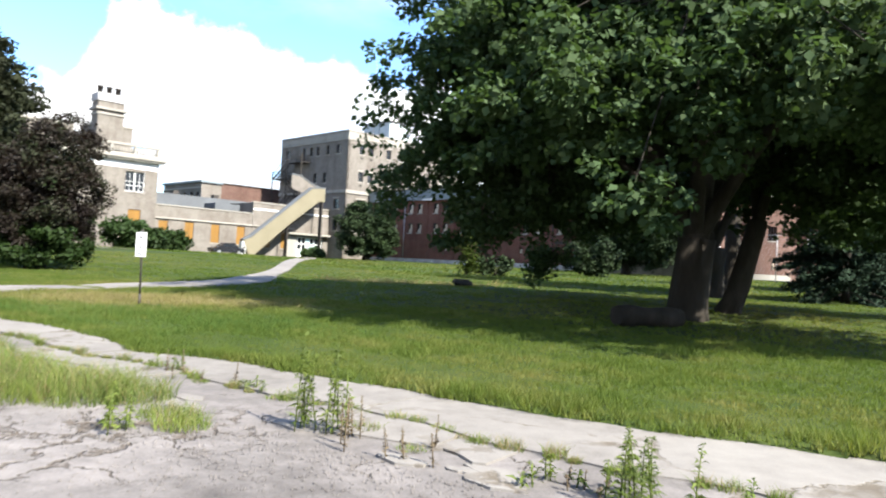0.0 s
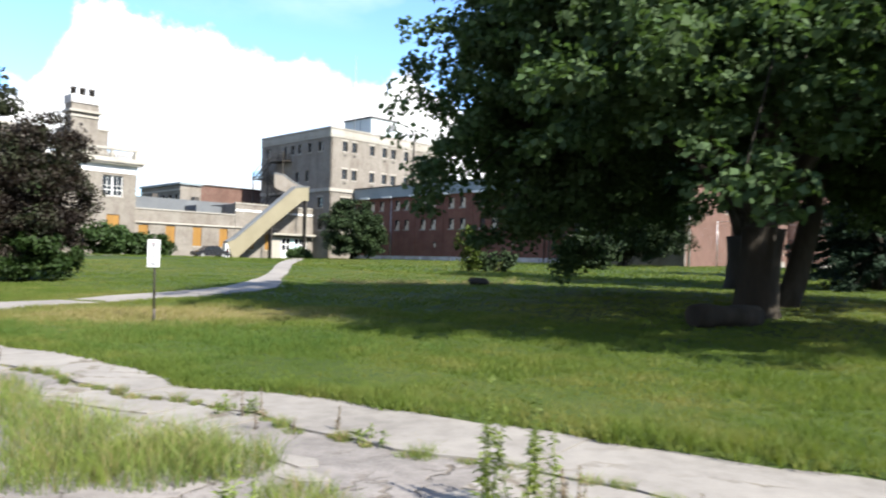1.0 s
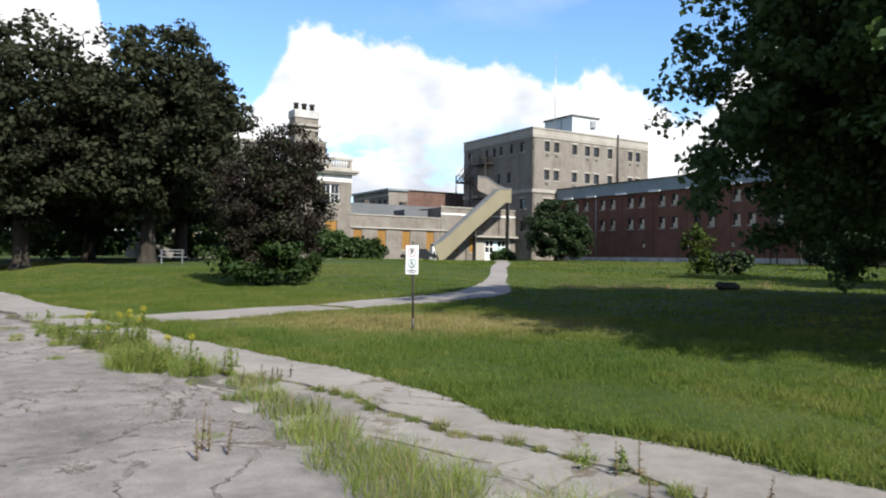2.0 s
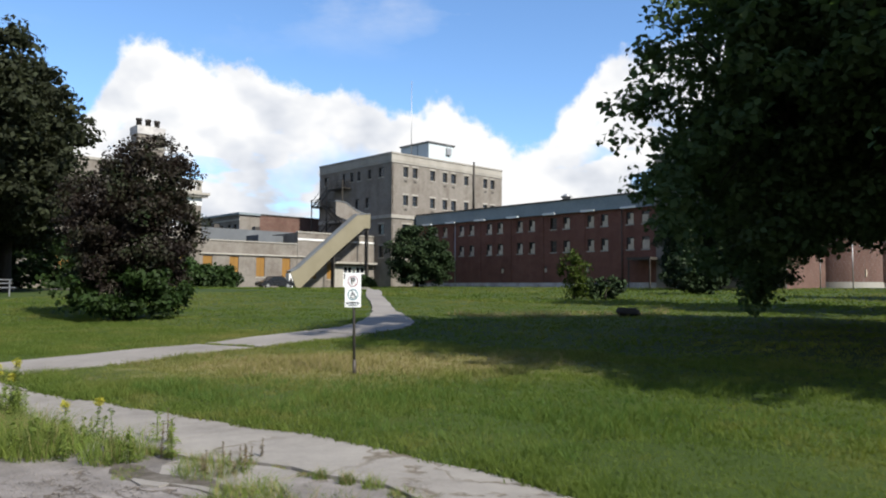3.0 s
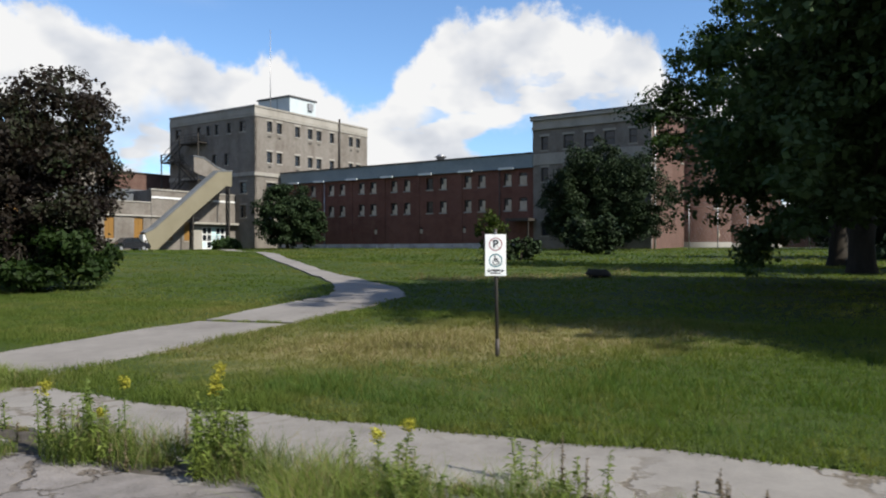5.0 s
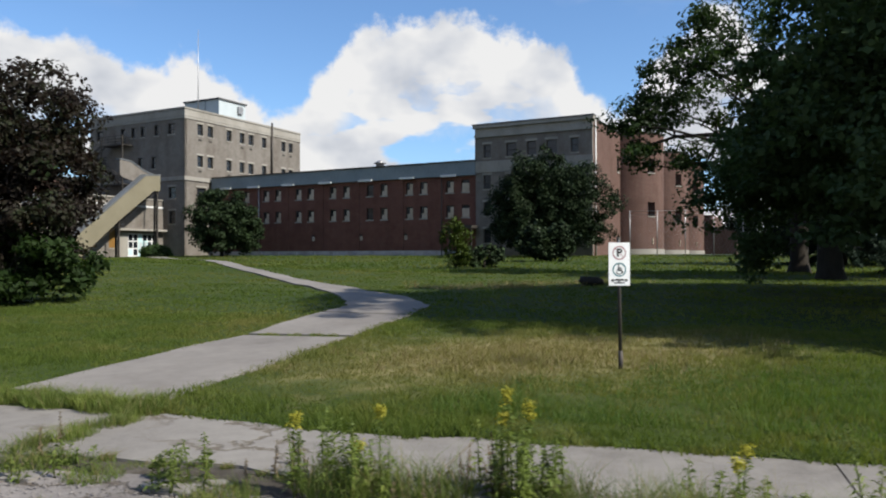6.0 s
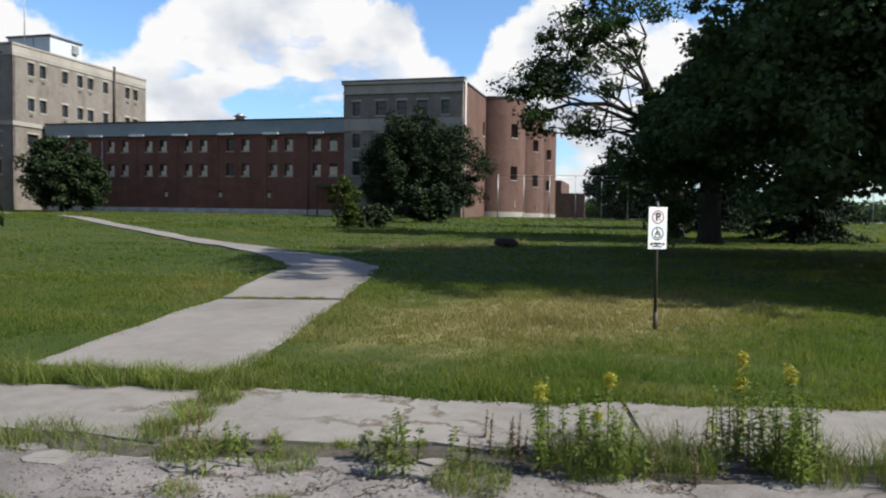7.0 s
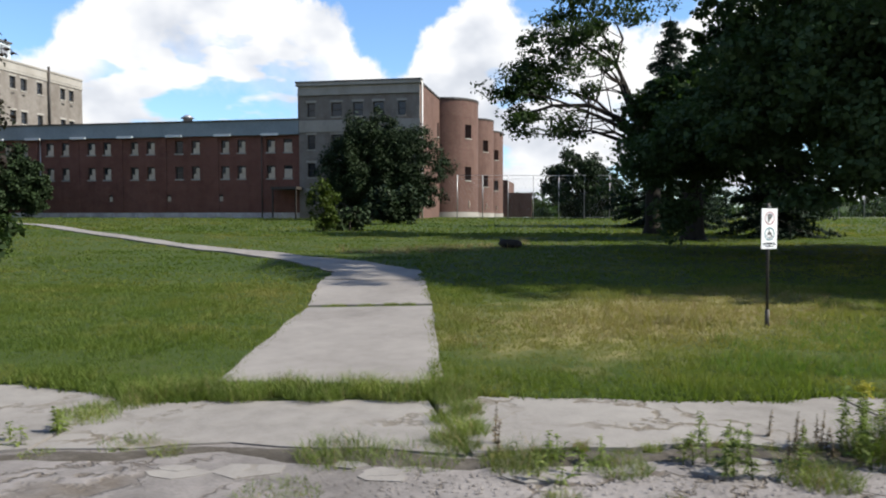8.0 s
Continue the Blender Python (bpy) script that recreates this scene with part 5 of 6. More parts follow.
make_tree("maple_tree", gz(15.0, 38.5), 0.4, 4.2,
          ((-5.2, 1.8, 9.4, 3.0, 2.8, 2.4, 56), (-7.6, 2.4, 7.0, 1.9, 1.9, 1.9, 34), (-5.0, 1.5, 5.6, 1.3, 1.3, 1.0, 9), (-2.6, 1.0, 12.2, 3.4, 3.0, 1.5, 40)),
          90, 0.115, (0.9, 0.9, 0.45), M_MAPLE_DARK, 14, "maple tree with long open limbs", 6, hollow=0.2,
          extra=((((0, 0, 4.0), (-1.8, 0.6, 6.2), (-3.8, 1.2, 6.9), (-5.8, 1.9, 6.8), (-7.6, 2.4, 6.2)), 0.2), (((0, 0, 4.2), (-1.4, 0.5, 7.5), (-2.2, 0.8, 9.2), (-4.2, 1.5, 10.2), (-5.5, 1.9, 10.6)), 0.17), (((-2.2, 0.8, 9.2), (-1.8, 0.7, 10.6), (-2.4, 1.0, 12.0)), 0.1)))
# copper-leaved tree on the lawn, with leaves down to the grass
make_tree("copper_beech", gz(-18.7, 34.0), 0.16, 1.2,
          ((0, 0, 3.2, 2.4, 2.5, 2.7, 190), (0.6, 0, 5.6, 1.6, 1.6, 1.5, 50), (-1.0, -0.2, 4.6, 1.6, 1.6, 1.7, 40)), 130, 0.085, (0.6, 0.6, 0.42), M_PURPLE, 21,
          "dark copper-leaved tree with branches down to the lawn", 12)
make_tree("shrub", gz(-18.6, 32.6), 0.08, 0.5, ((0, 0, 1.2, 2.4, 1.6, 1.0, 60), (1.4, 0.6, 1.1, 1.1, 1.0, 0.8, 16)), 80, 0.11, (0.5, 0.5, 0.35), M_GREENLEAF, 22,
          "green suckers growing round the copper-leaved tree", 6)
# old trees on the far side of the lawn
for k, (x, y, h, r) in enumerate(((-36.0, 49.0, 17.0, 5.4), (-42.5, 44.5, 16.5, 6.5), (-38.8, 57.2, 17.5, 5.4), (-52, 45, 17, 7.5), (-50, 60, 17, 7))):
    make_tree("maple_tree", gz(x, y), 0.5, 3.6, ((0, 0, h * 0.60, r, r, h * 0.40, 240), (-1, 0.5, h * 0.33, r * 1.0, r * 1.0, h * 0.17, 100)), 84, 0.23, (1.3, 1.3, 0.7), M_SHADE_LEAF, 31 + k,
              "tall dark old maple tree at the lawn's far side", 8)
# round trees against the buildings
make_tree("round_tree", gz(18.6, 76.0), 0.4, 2.0, ((0, 0, 5.6, 4.7, 4.6, 5.0, 420), (2.9, -2.0, 4.9, 4.0, 3.8, 4.5, 260), (-1.2, 1.2, 4.2, 4.2, 3.8, 4.0, 160)), 105, 0.12, (0.7, 0.7, 0.6), M_YEW, 41,
          "dense dark round-headed tree against the brick building", 8)
make_tree("round_tree", gz(39.5, 68.5), 0.3, 1.6, ((0, 0, 3.6, 3.6, 3.4, 3.6, 160), (2.6, -1.0, 2.8, 2.6, 2.4, 2.8, 80)), 90, 0.17, (0.7, 0.7, 0.55), M_YEW, 46,
          "dark rounded tree behind the security fence", 6)
make_tree("round_tree", gz(-11.8, 103.0), 0.2, 1.2, ((0, 0, 4.2, 4.0, 3.6, 4.2, 170), (2.6, -1.0, 3.0, 2.4, 2.4, 3.0, 60)), 110, 0.18, (0.8, 0.8, 0.6), M_YEW, 42,
          "dense dark round shrub at the tower's corner", 6)
make_tree("shrub", gz(1.5, 52.0), 0.06, 0.5, ((0, 0, 1.6, 0.8, 0.8, 1.5, 36),), 44, 0.11, (0.45, 0.45, 0.4), M_LIME, 43, "yellow-green young shrub on the lawn", 5)
make_tree("shrub", gz(3.6, 52.6), 0.05, 0.4, ((0, 0, 0.7, 1.6, 0.9, 0.7, 40),), 50, 0.13, (0.4, 0.4, 0.3), M_YEW, 44, "low dark shrub on the lawn", 4)
make_tree("shrub", gz(12.0, 61.0), 0.06, 0.6, ((0, 0, 1.5, 2.5, 1.8, 1.5, 80),), 60, 0.16, (0.5, 0.5, 0.4), M_YEW, 45, "dark green rounded bush on the lawn", 5)
for k, (x, y, w, h) in enumerate(((-56, 63, 7, 5), (-64, 74, 9, 8), (-72, 56, 9, 7), (-50, 74, 6, 8), (-58, 70, 7, 9), (-43, 69, 4.5, 5), (-66, 62, 8, 8), (-44, 82, 4, 5), (-34.5, 88.5, 3.4, 2.6), (-37.5, 85.0, 3.0, 3.6), (-19.5, 107, 1.5, 1.2))):
    make_tree("shrub", gz(x, y), 0.05, 0.4, ((0, 0, h * 0.5, w, w * 0.8, h * 0.5, 110),), 36, 0.25, (0.7, 0.7, 0.5), M_MAPLE_DARK, 51 + k, "dark low bush beside the boarded building", 4)


def make_spruce(at, h, r, seed, label):
    rng = np.random.default_rng(seed)
    b = thing("spruce_tree", at, label, "tree")
    x, y, z = at
    part("trunk", tube(bmesh.new(), [(x, y, z - 0.2), (x, y, z + h * 0.5), (x, y, z + h)], [0.22, 0.14, 0.02], 8), M_BARK, b)
    vs, bm = [], bmesh.new()
    tiers = int(h / 0.42)
    for k in range(tiers):
        t = k / tiers
        reach = r * (1 - t) ** 0.85 * rng.uniform(0.85, 1.1) + 0.15
        for j in range(9):
            ang = rng.uniform(0, 6.28)
            zz = z + 0.5 + t * (h - 0.6)
            tip = (x + reach * math.cos(ang), y + reach * math.sin(ang), zz - reach * 0.28)
            if j < 5:
                limb(bm, (x, y, zz), tip, 0.03, 0.008, rng, -0.1, 4)
            n = max(4, int(reach * 5))
            along = np.linspace(0.25, 1.0, n)[:, None]
            c = np.array((x, y, zz)) * (1 - along) + np.array(tip) * along
            vs.append(leaf_cloud(c, np.full((n, 3), (0.3, 0.3, 0.16)), 10, 0.16, rng, -0.2, 0.5))
    tagged(part("branchwork", bm, M_BARK, b), kind="stuff")
    v = np.concatenate(vs)
    arrays("needles", v, quads(len(v) // 4), M_NEEDLE, b)


make_spruce(gz(18.0, 33.0), 9.0, 2.9, 61, "dark spruce tree with drooping branches")
make_spruce(gz(24.4, 44.8), 14.6, 4.4, 62, "tall dark spruce tree with drooping branches behind the maple")


def make_woods():
    """Distant woods and hedges that close the view."""
    rng = np.random.default_rng(71)
    cs, rad = [], []
    for a, d0, h in ((-80, 120, 13), (-70, 120, 12), (-60, 125, 12), (-52, 130, 11), (-44, 135, 10), (-36, 150, 10), (34, 150, 6), (38, 150, 6), (42, 210, 9), (48, 200, 9), (54, 150, 7), (62, 130, 8), (70, 120, 10), (80, 110, 12), (95, 110, 13), (115, 120, 12), (140, 120, 12), (165, 110, 12), (190, 110, 12), (215, 120, 12), (240, 120, 12), (262, 120, 12)):
        for k in range(46):
            ang = math.radians(a + rng.uniform(-8, 8))
            d = d0 + rng.uniform(-8, 16)
            top = h * rng.uniform(0.35, 1.0)
            cs.append((d * math.sin(ang) - 6, d * math.cos(ang), 1.5 + top * rng.uniform(0.2, 1)))
            rad.append((2.6, 2.6, 1.9))
            cs.append((d * math.sin(ang) - 6, d * math.cos(ang), 1.8 + h * rng.uniform(0.05, 0.3)))
            rad.append((3.0, 3.0, 1.8))
    v = leaf_cloud(np.array(cs), np.array(rad), 32, 0.7, rng)
    tagged(arrays("far_woods", v, quads(len(v) // 4), M_MAPLE_DARK), "dark distant woods and hedges along the horizon", "woods", kind="stuff")


make_woods()


def make_fence():
    b = thing("security_fence", (44, 61, 1.8), "tall chain-link security fence with steel posts", "fence")
    a, c = Vector((27.5, 74)), Vector((84, 34))
    n = 26
    tops = []
    for k in range(n + 1):
        p = a.lerp(c, k / n)
        z = float(ground_z(p.x, p.y))
        part("post", tube(bmesh.new(), [(p.x, p.y, z - 0.2), (p.x, p.y, z + 4.6)], [0.05, 0.05], 6), M_ZINC, b)
        tops.append(Vector((p.x, p.y, z)))
    for h, r in ((4.55, 0.025), (4.2, 0.012), (0.15, 0.012)):
        bm = tube(bmesh.new(), [t + Vector((0, 0, h)) for t in tops], [r] * len(tops), 4)
        part("wire", bm, M_ZINC, b)
    # the mesh itself, as thin diagonal wires
    bm = bmesh.new()
    along = (tops[-1] - tops[0])
    L = along.length
    ux = along / L
    for k in range(int(L / 0.35)):
        for s in (-1, 1):
            p = tops[0] + ux * (k * 0.35)
            q = p + ux * s * 2.0
            d = 0.004
            vs = [bm.verts.new(w) for w in (p + Vector((0, 0, 0.15)), p + Vector((0, 0, 0.15)) + ux * d * 2, q + Vector((0, 0, 4.2)) + ux * d * 2, q + Vector((0, 0, 4.2)))]
            bm.faces.new(vs)
    part("chain_link", bm, M_ZINC, b)


make_fence()


def make_small_things():
    # rough low log beside the maple
    b = thing("log", gz(4.5, 17.2), "dark weathered fallen log beside the maple trunk", "log")
    rng = np.random.default_rng(5)
    pts = [Vector((4.1 + k * 0.28, 17.0 + k * 0.12, float(ground_z(4, 17)) + 0.24 + 0.02 * math.sin(k))) for k in range(7)]
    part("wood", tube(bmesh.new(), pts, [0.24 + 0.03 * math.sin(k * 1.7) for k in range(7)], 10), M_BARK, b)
    # stump in the shade
    x, y, z = gz(0.9, 34.0)
    b = thing("stump", (x, y, z), "grey weathered tree stump in the shaded grass", "stump")
    part("wood", tube(bmesh.new(), [(x, y, z - 0.1), (x, y, z + 0.1), (x + 0.03, y, z + 0.28), (x + 0.03, y, z + 0.31)], [0.55, 0.5, 0.42, 0.3], 12), M_BARK, b)
    # bench far left
    x, y, z = gz(-32, 46)
    b = thing("bench", (x, y, z), "pale metal park bench under the trees", "bench")
    for zz in (0.45, 0.7, 0.9):
        part("slat", box(bmesh.new(), (x - 0.9, y, z + zz), (x + 0.9, y + (0.4 if zz < 0.5 else 0.06), z + zz + 0.06)), M_ZINC, b)
    for dx in (-0.8, 0.75):
        part("leg", box(bmesh.new(), (x + dx, y, z - 0.05), (x + dx + 0.06, y + 0.06, z + 0.95)), M_ZINC, b)


make_small_things()


# ---- weeds along the broken edge ----
def blades(n, spread, h, width, rng, lean=0.35):
    """Narrow two-triangle blades rooted within spread of the origin."""
    ang, rad = rng.uniform(0, 6.28, n), spread * np.sqrt(rng.random(n))
    root = np.stack([rad * np.cos(ang), rad * np.sin(ang), np.zeros(n)], 1)
    hh = h * rng.uniform(0.45, 1.1, n)
    out = rng.normal(size=(n, 2)) * (lean * hh)[:, None]
    face = rng.uniform(0, 6.28, n)
    side = np.stack([np.cos(face), np.sin(face), np.zeros(n)], 1) * width / 2
    mid = root + np.stack([out[:, 0] * 0.35, out[:, 1] * 0.35, hh * 0.6], 1)
    tip = root + np.stack([out[:, 0], out[:, 1], hh], 1)
    v = np.stack([root - side, root + side, mid + side * 0.7, mid - side * 0.7, tip], 1).reshape(-1, 3)
    i = np.arange(n)[:, None, None] * 5
    f = (i + np.array(((0, 1, 2), (0, 2, 3), (3, 2, 4)))[None]).reshape(-1, 3)
    return v, f


def grass_clump(r, s, h, spread, seed, n=150, straw=0.2):
    rng = np.random.default_rng(seed)
    x, y = on(r, s)
    z = float(ground_z(x, y)) if s > 6.4 else 0.40
    b = thing("grass_clump", (x, y, z), "rough tuft of long grass in the broken edge", "grass", "weeds along the drive")
    v, f = blades(int(n * 3.6), spread * 1.15, h * 0.85, 0.0055, rng, 0.6)
    tagged(arrays("grass", v + np.array((x, y, z)), f, M_WEED, b), kind="stuff")
    v, f = blades(int(n * straw * 2.2) + 3, spread, h, 0.0045, rng, 0.5)
    tagged(arrays("dry_grass", v + np.array((x, y, z)), f, M_STRAW, b), kind="stuff")


def weed_plant(r, s, h, stems, seed, bloom=False, brown=False, spread=0.14):
    """Upright weeds: stems set round with narrow leaves, some with yellow plumes."""
    rng = np.random.default_rng(seed)
    x, y = on(r, s)
    z = float(ground_z(x, y)) if s > 6.4 else 0.40
    label = "tall goldenrod weeds with yellow plumes" if bloom else ("dry brown weed stalks in a pavement joint" if brown else "upright leafy green weeds in a pavement joint")
    b = thing("weed_plant", (x, y, z), label, "weed", "weeds along the drive")
    bm, leaves, gold = bmesh.new(), [], []
    for k in range(stems):
        fx, fy = x + rng.normal() * spread, y + rng.normal() * spread
        hh = h * rng.uniform(0.5, 1.05) if k else h
        tx, ty = fx + rng.normal() * 0.07 * hh, fy + rng.normal() * 0.07 * hh
        tube(bm, [(fx, fy, z - 0.03), ((fx + tx) / 2, (fy + ty) / 2, z + hh * 0.5), (tx, ty, z + hh)], [0.006, 0.005, 0.002], 5)
        m = int(58 * hh / 0.5) + 10
        t = np.sort(rng.uniform(0.06, 1.0, m))
        ang = np.arange(m) * 2.4 + rng.normal(size=m) * 0.6
        base = np.stack([fx + (tx - fx) * t, fy + (ty - fy) * t, z + hh * t], 1)
        L = (0.088 * (1.1 - t) + 0.02) * rng.uniform(0.5, 1.3, m) * (0.4 if brown else 1.0)
        d = np.stack([np.cos(ang), np.sin(ang), rng.uniform(-0.1, 0.9, m)], 1)
        w = np.stack([-np.sin(ang), np.cos(ang), rng.normal(size=m) * 0.5], 1) * 0.0085
        midp = base + d * (L * 0.5)[:, None]
        tip = base + d * L[:, None] - np.array((0, 0, 0.4)) * L[:, None]
        leaves.append(np.stack([base, midp + w, tip, midp - w], 1).reshape(-1, 3))
        if bloom and k % 5 == 0:
            c = np.array([(tx + rng.normal() * 0.015, ty + rng.normal() * 0.015, z + hh * (0.88 + 0.17 * u)) for u in rng.random(16)])
            gold.append(leaf_cloud(c, np.full((16, 3), (0.042, 0.042, 0.03)), 12, 0.011, rng))
    tagged(part("stalk", bm, M_BROWN if brown else M_WEED, b), kind="stuff")
    v = np.concatenate(leaves)
    tagged(arrays("foliage", v, quads(len(v) // 4), M_BROWN if brown else M_WEED, b), kind="stuff")
    if gold:
        v = np.concatenate(gold)
        tagged(arrays("plume", v, quads(len(v) // 4), M_GOLD, b, "small yellow flower plumes"), kind="stuff")


PLANTS = ((4.51, 4.82, 0.85, 9, 0), (4.0, 4.89, 0.42, 5, 2), (3.37, 4.89, 0.28, 5, 2), (1.55, 5.0, 0.5, 9, 0), (2.43, 4.98, 0.2, 5, 0), (2.12, 4.93, 0.16, 5, 2), (1.1, 5.0, 0.3, 4, 0),
          (5.72, 3.74, 0.42, 5, 0), (7.18, 5.6, 0.25, 3, 2), (6.41, 5.6, 0.16, 4, 0))
for k, (r, s, h, n, kind) in enumerate(PLANTS):
    weed_plant(r, s, h, n, 100 + k, kind == 1, kind == 2)
PLANTS = ((16.9, 5.1, 0.74, 14, 1), (16.7, 4.9, 0.58, 12, 0), (17.1, 5.25, 0.45, 8, 2), (18.25, 4.95, 0.58, 13, 1), (17.95, 4.85, 0.42, 10, 0), (18.6, 5.0, 0.34, 8, 2), (19.5, 4.75, 0.36, 12, 0), (15.4, 5.25, 0.42, 7, 1), (15.0, 4.7, 0.4, 12, 0),
          (15.2, 4.95, 0.34, 10, 0), (14.3, 5.5, 0.55, 2, 0), (13.95, 5.4, 0.45, 2, 2), (17.6, 5.0, 0.26, 8, 2))
for k, (r, s, h, n, kind) in enumerate(PLANTS):
    weed_plant(r, s, h, n, 130 + k, kind == 1, kind == 2, 0.16)
PLANTS = ((14.17, 5.07, 0.5, 4, 0), (13.4, 5.6, 0.22, 5, 2), (14.01, 5.35, 0.4, 2, 0), (20.6, 4.7, 0.24, 7, 0), (24.7, 5.3, 0.24, 7, 0), (21.2, 4.99, 0.36, 2, 2), (10.4, 3.5, 0.42, 4, 2), (8.1, 5.7, 0.2, 5, 0), (7.7, 5.8, 0.3, 2, 2), (13.1, 5.4, 0.24, 6, 2))
for k, (r, s, h, n, kind) in enumerate(PLANTS):
    weed_plant(r, s, h, n, 160 + k, kind == 1, kind == 2)
CLUMPS = ((7.4, 3.6, 0.4, 0.35, 160), (7.0, 4.1, 0.5, 0.42, 240), (7.3, 4.4, 0.45, 0.4, 220), (7.9, 3.9, 0.42, 0.38, 200), (6.7, 4.5, 0.4, 0.35, 180), (5.39, 4.14, 0.22, 0.22, 110), (5.8, 4.3, 0.22, 0.25, 110),
          (8.6, 4.3, 0.42, 0.45, 220), (9.4, 4.4, 0.36, 0.4, 180), (10.4, 4.6, 0.4, 0.35, 160), (11.4, 4.9, 0.3, 0.35, 140), (12.3, 5.0, 0.28, 0.3, 120), (13.2, 5.3, 0.26, 0.3, 120))
for k, c in enumerate(CLUMPS):
    grass_clump(c[0], c[1], c[2] * 0.78, c[3], 200 + k, c[4], 0.3)
CLUMPS = ((14.4, 5.05, 0.36, 0.3, 150), (15.1, 4.7, 0.38, 0.34, 240), (15.5, 4.6, 0.42, 0.36, 260), (15.9, 4.9, 0.4, 0.32, 200), (16.6, 5.0, 0.35, 0.3, 160), (17.5, 5.0, 0.35, 0.3, 160), (18.1, 4.9, 0.35, 0.3, 200),
          (18.9, 4.5, 0.16, 0.25, 140), (20.2, 4.7, 0.12, 0.2, 90), (20.9, 4.8, 0.17, 0.25, 150), (21.6, 4.95, 0.11, 0.3, 120), (22.2, 4.95, 0.18, 0.3, 140), (23.9, 5.2, 0.1, 0.2, 60), (22.5, 4.2, 0.06, 0.25, 120))
for k, c in enumerate(CLUMPS):
    grass_clump(*c[:4], 230 + k, c[4])
# grass that closes the gap before the walkway and the joint in the strip
for k in range(26):
    t = k / 25
    grass_clump(21.3 + 3.1 * t, 6.72 + 0.1 * math.sin(k), 0.13 + 0.06 * (k % 3), 0.2, 260 + k, 110, 0.1)
for k in range(9):
    grass_clump(21.3 + 0.12 * math.sin(k * 2.0), 5.1 + k * 0.19, 0.15 + 0.03 * (k % 3), 0.13, 290 + k, 80, 0.1)
for k in range(8):
    grass_clump(24.5 + 0.2 * math.sin(k), 5.9 + k * 0.12, 0.12, 0.2, 300 + k, 80, 0.1)
rnd = random.Random(9)
for k in range(34):
    r = rnd.uniform(-2, 26)
    grass_clump(r, rnd.choice((4.9, 4.7, 3.9, 5.1)) + rnd.uniform(-0.2, 0.2), rnd.uniform(0.04, 0.11), 0.12, 320 + k, 36, 0.3)
for k in range(8):
    x, y = -11.0 + rnd.uniform(-1.0, 0.9), 0
    y = 22.98 - (x + 10.4) * 0.62
    r, s = rs_of(x, y)
    grass_clump(r, s, 0.08, 0.12, 360 + k, 50, 0.2)


for k in range(70):
    r = 1.0 + k * 0.29 + rnd.uniform(-0.1, 0.1)
    grass_clump(r, inner_s(r) - 0.04 + rnd.uniform(-0.04, 0.03), rnd.uniform(0.04, 0.15), rnd.uniform(0.05, 0.12), 400 + k, 34, rnd.choice((0.2, 0.5, 1.2)))


# ---- lawn blades ----
WALK_MID = ((-14.35, 18.9), (-11.37, 23.35), (-9.33, 26.9), (-8.4, 28.2), (-8.15, 30.3), (-8.3, 33), (-8.9, 37), (-10.0, 45), (-11.5, 54), (-13.0, 66), (-15.2, 78), (-16.4, 86))


def off_walk(x, y, wide):
    ok = np.ones(len(x), bool)
    for k, ((ax, ay), (bx, by)) in enumerate(zip(WALK_MID, WALK_MID[1:])):
        dx, dy = bx - ax, by - ay
        t = np.clip(((x - ax) * dx + (y - ay) * dy) / (dx * dx + dy * dy), 0, 1)
        ok &= np.hypot(x - ax - t * dx, y - ay - t * dy) > wide * (1 if k < 4 else 0.75 if k < 6 else 0.55)
    return ok


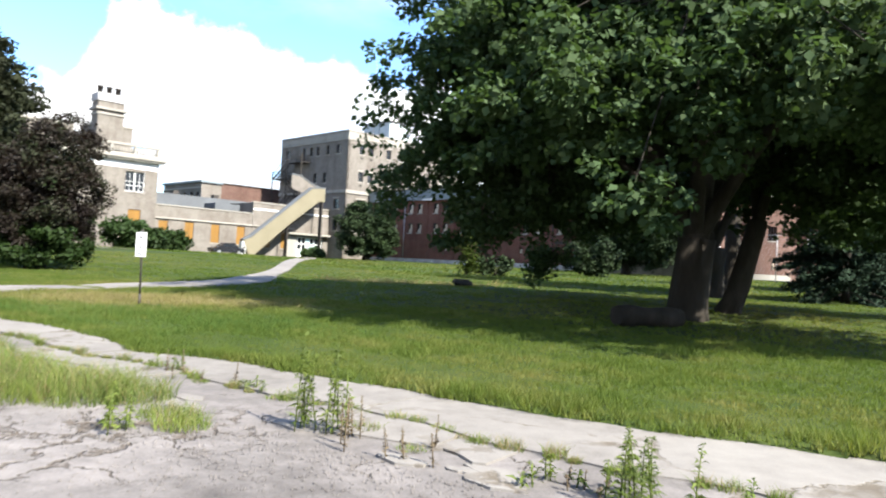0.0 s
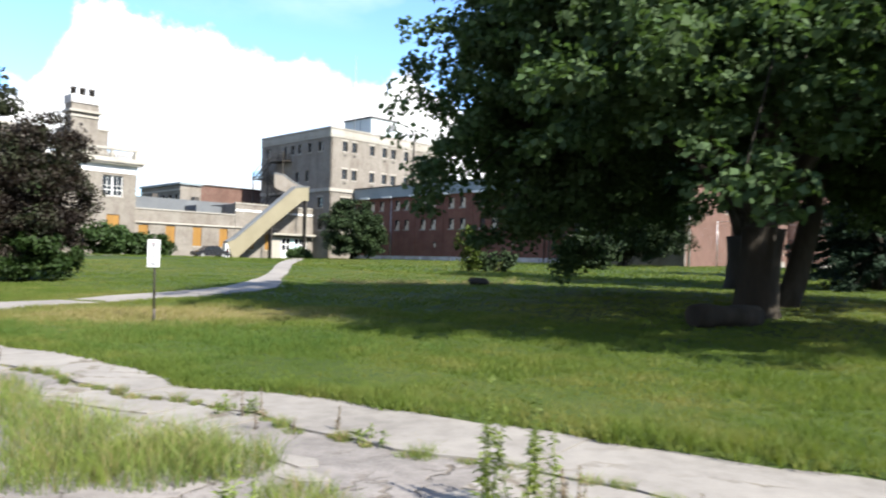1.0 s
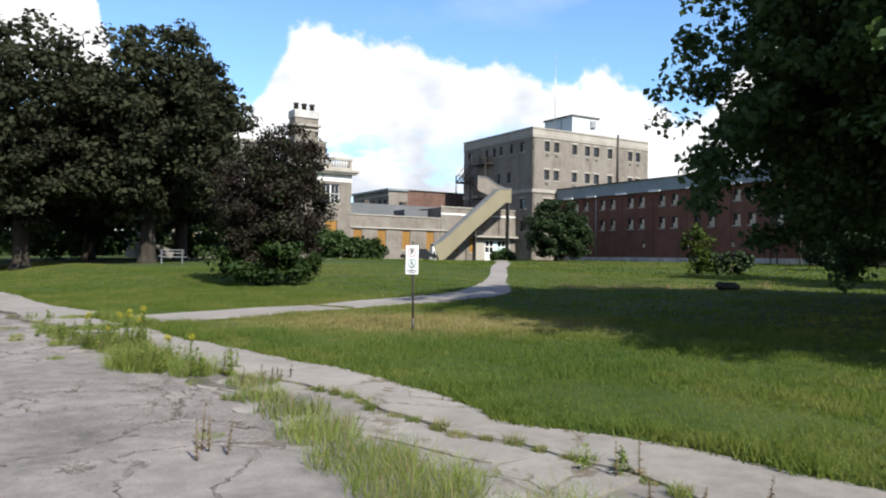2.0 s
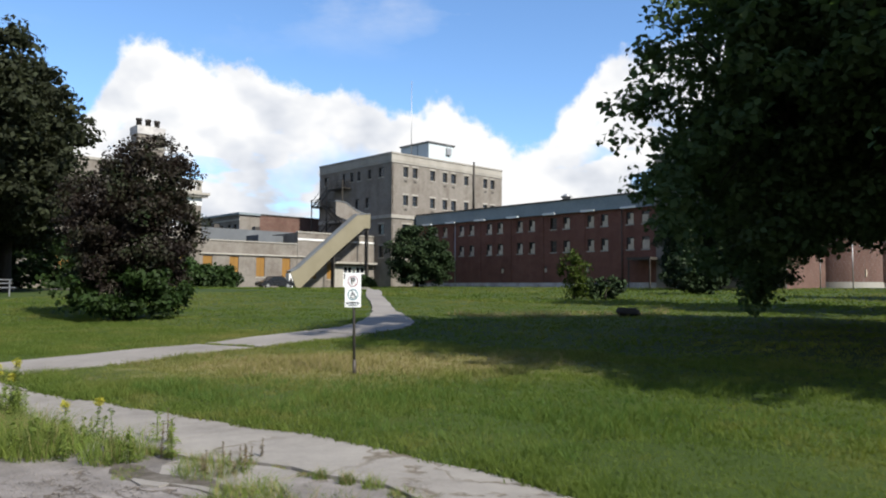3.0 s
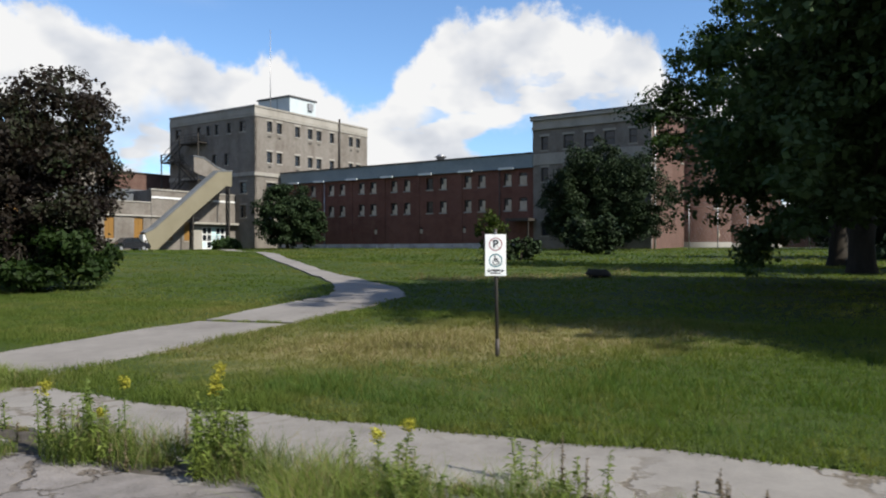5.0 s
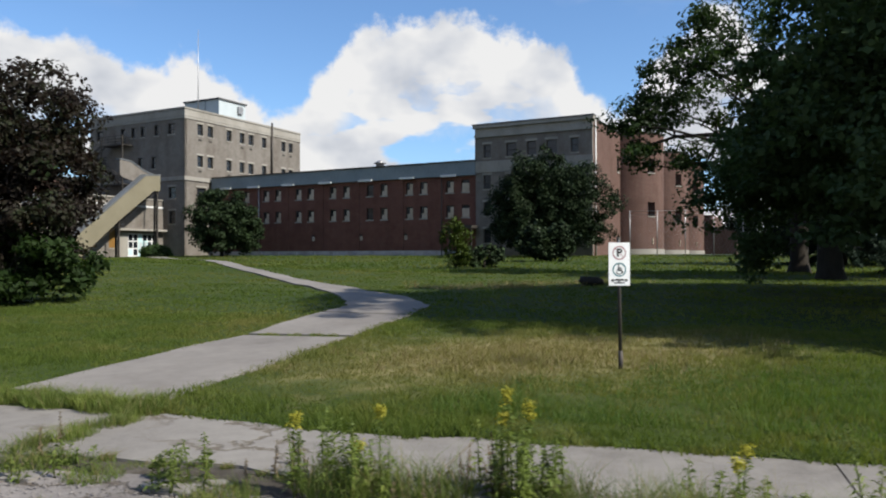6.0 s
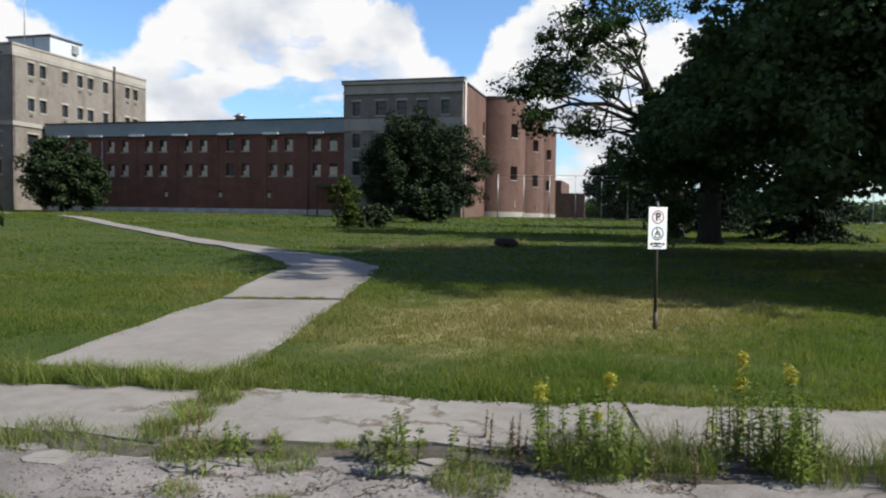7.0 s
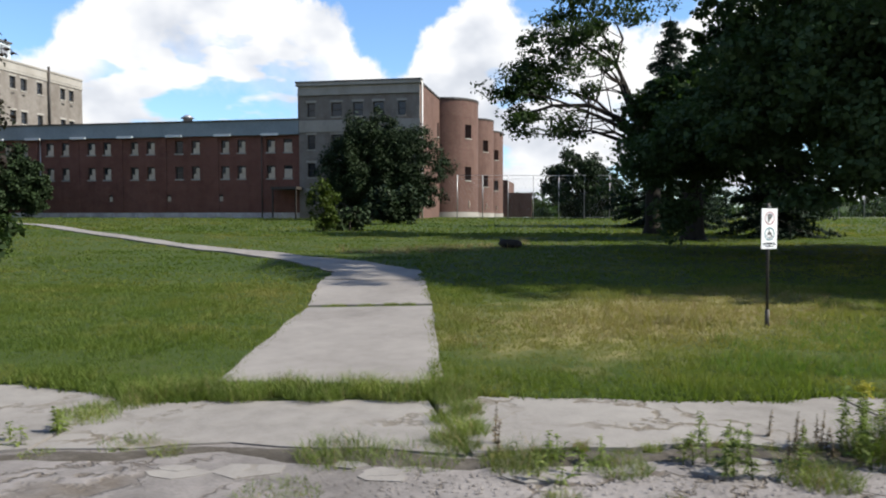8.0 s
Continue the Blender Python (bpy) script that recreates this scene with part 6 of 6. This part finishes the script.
def make_lawn(name, n, r0, r1, s0, s1, h, width, per, seed, mat, label, near=None):
    """Blades of grass in small tufts, as one mesh."""
    rng = np.random.default_rng(seed)
    r, s = rng.uniform(r0, r1, n), s0 + (s1 - s0) * rng.random(n) ** 1.6
    kerb = np.array([edge_s(v) for v in r])
    x, y = RD.x * r + SD.x * s, RD.y * r + SD.y * s
    keep = (s > kerb - 0.05) & off_walk(x, y, 1.08)
    if near:
        keep &= np.hypot((x - near[0]) / near[2], (y - near[1]) / near[3]) < 1 + 0.3 * np.sin(x * 3) * np.sin(y * 2)
    x, y, s, kerb = x[keep], y[keep], s[keep], kerb[keep]
    wave = 0.75 + 0.45 * np.sin(x * 1.1 + 0.4 * y) * np.sin(y * 1.4 - 0.3 * x) + 0.25 * np.sin(x * 3.7) * np.sin(y * 3.1)
    tall = h * np.clip(wave, 0.65, 1.5) * (1 + 0.6 * np.exp(-np.abs(s - kerb - 0.2) * 3))
    z = ground_z(x, y)
    x, y, z, tall = (np.repeat(a, per) for a in (x, y, z, tall))
    m = len(x)
    x, y = x + rng.normal(size=m) * 0.035, y + rng.normal(size=m) * 0.035
    hh = tall * rng.uniform(0.5, 1.2, m)
    face = rng.uniform(0, 6.28, m)
    side = np.stack([np.cos(face), np.sin(face), np.zeros(m)], 1) * width * 0.5
    root = np.stack([x, y, z - 0.01], 1)
    tip = root + np.stack([rng.normal(size=m) * hh * 0.45, rng.normal(size=m) * hh * 0.45, hh], 1)
    v = np.stack([root - side, root + side, tip], 1).reshape(-1, 3)
    tagged(arrays(name, v, np.arange(m * 3).reshape(m, 3), mat), label, "grass", kind="stuff")


make_lawn("lawn_grass", 100000, -6, 36, 6.2, 15.5, 0.1, 0.015, 5, 1, M_BLADE, "uneven green grass of the rough lawn")
make_lawn("lawn_grass", 60000, -16, 50, 14.5, 42, 0.08, 0.04, 4, 2, M_BLADE, "green lawn grass further off")
make_lawn("lawn_grass", 22000, 35, 68, 6.6, 15.5, 0.09, 0.035, 4, 7, M_BLADE, "green lawn grass further along the drive")
make_lawn("far_lawn_grass", 26000, -40, 80, 38, 84, 0.13, 0.12, 3, 3, M_BLADE, "far lawn grass before the buildings")
make_lawn("dry_grass", 4500, 8, 24, 7.5, 16, 0.17, 0.012, 4, 4, M_STRAW, "bleached dry grass stalks round the sign", (-7.6, 19.8, 3.6, 1.7))
make_lawn("dry_grass", 300, 14, 18, 9.5, 12, 0.42, 0.012, 6, 5, M_STRAW, "tall dry grass at the foot of the sign post", (-7.15, 18.4, 0.22, 0.18))
make_lawn("dry_grass", 9000, -12, 36, 24, 36, 0.3, 0.02, 3, 6, M_STRAW, "tall dry grass in the shade of the maples", (-1.5, 34.5, 4.2, 1.6))
make_lawn("rough_grass", 6000, 8, 27, 7.4, 11.0, 0.17, 0.011, 4, 8, M_LUSH, "taller dark green grass along the lawn's edge", (-6.6, 15.0, 6.5, 2.6))
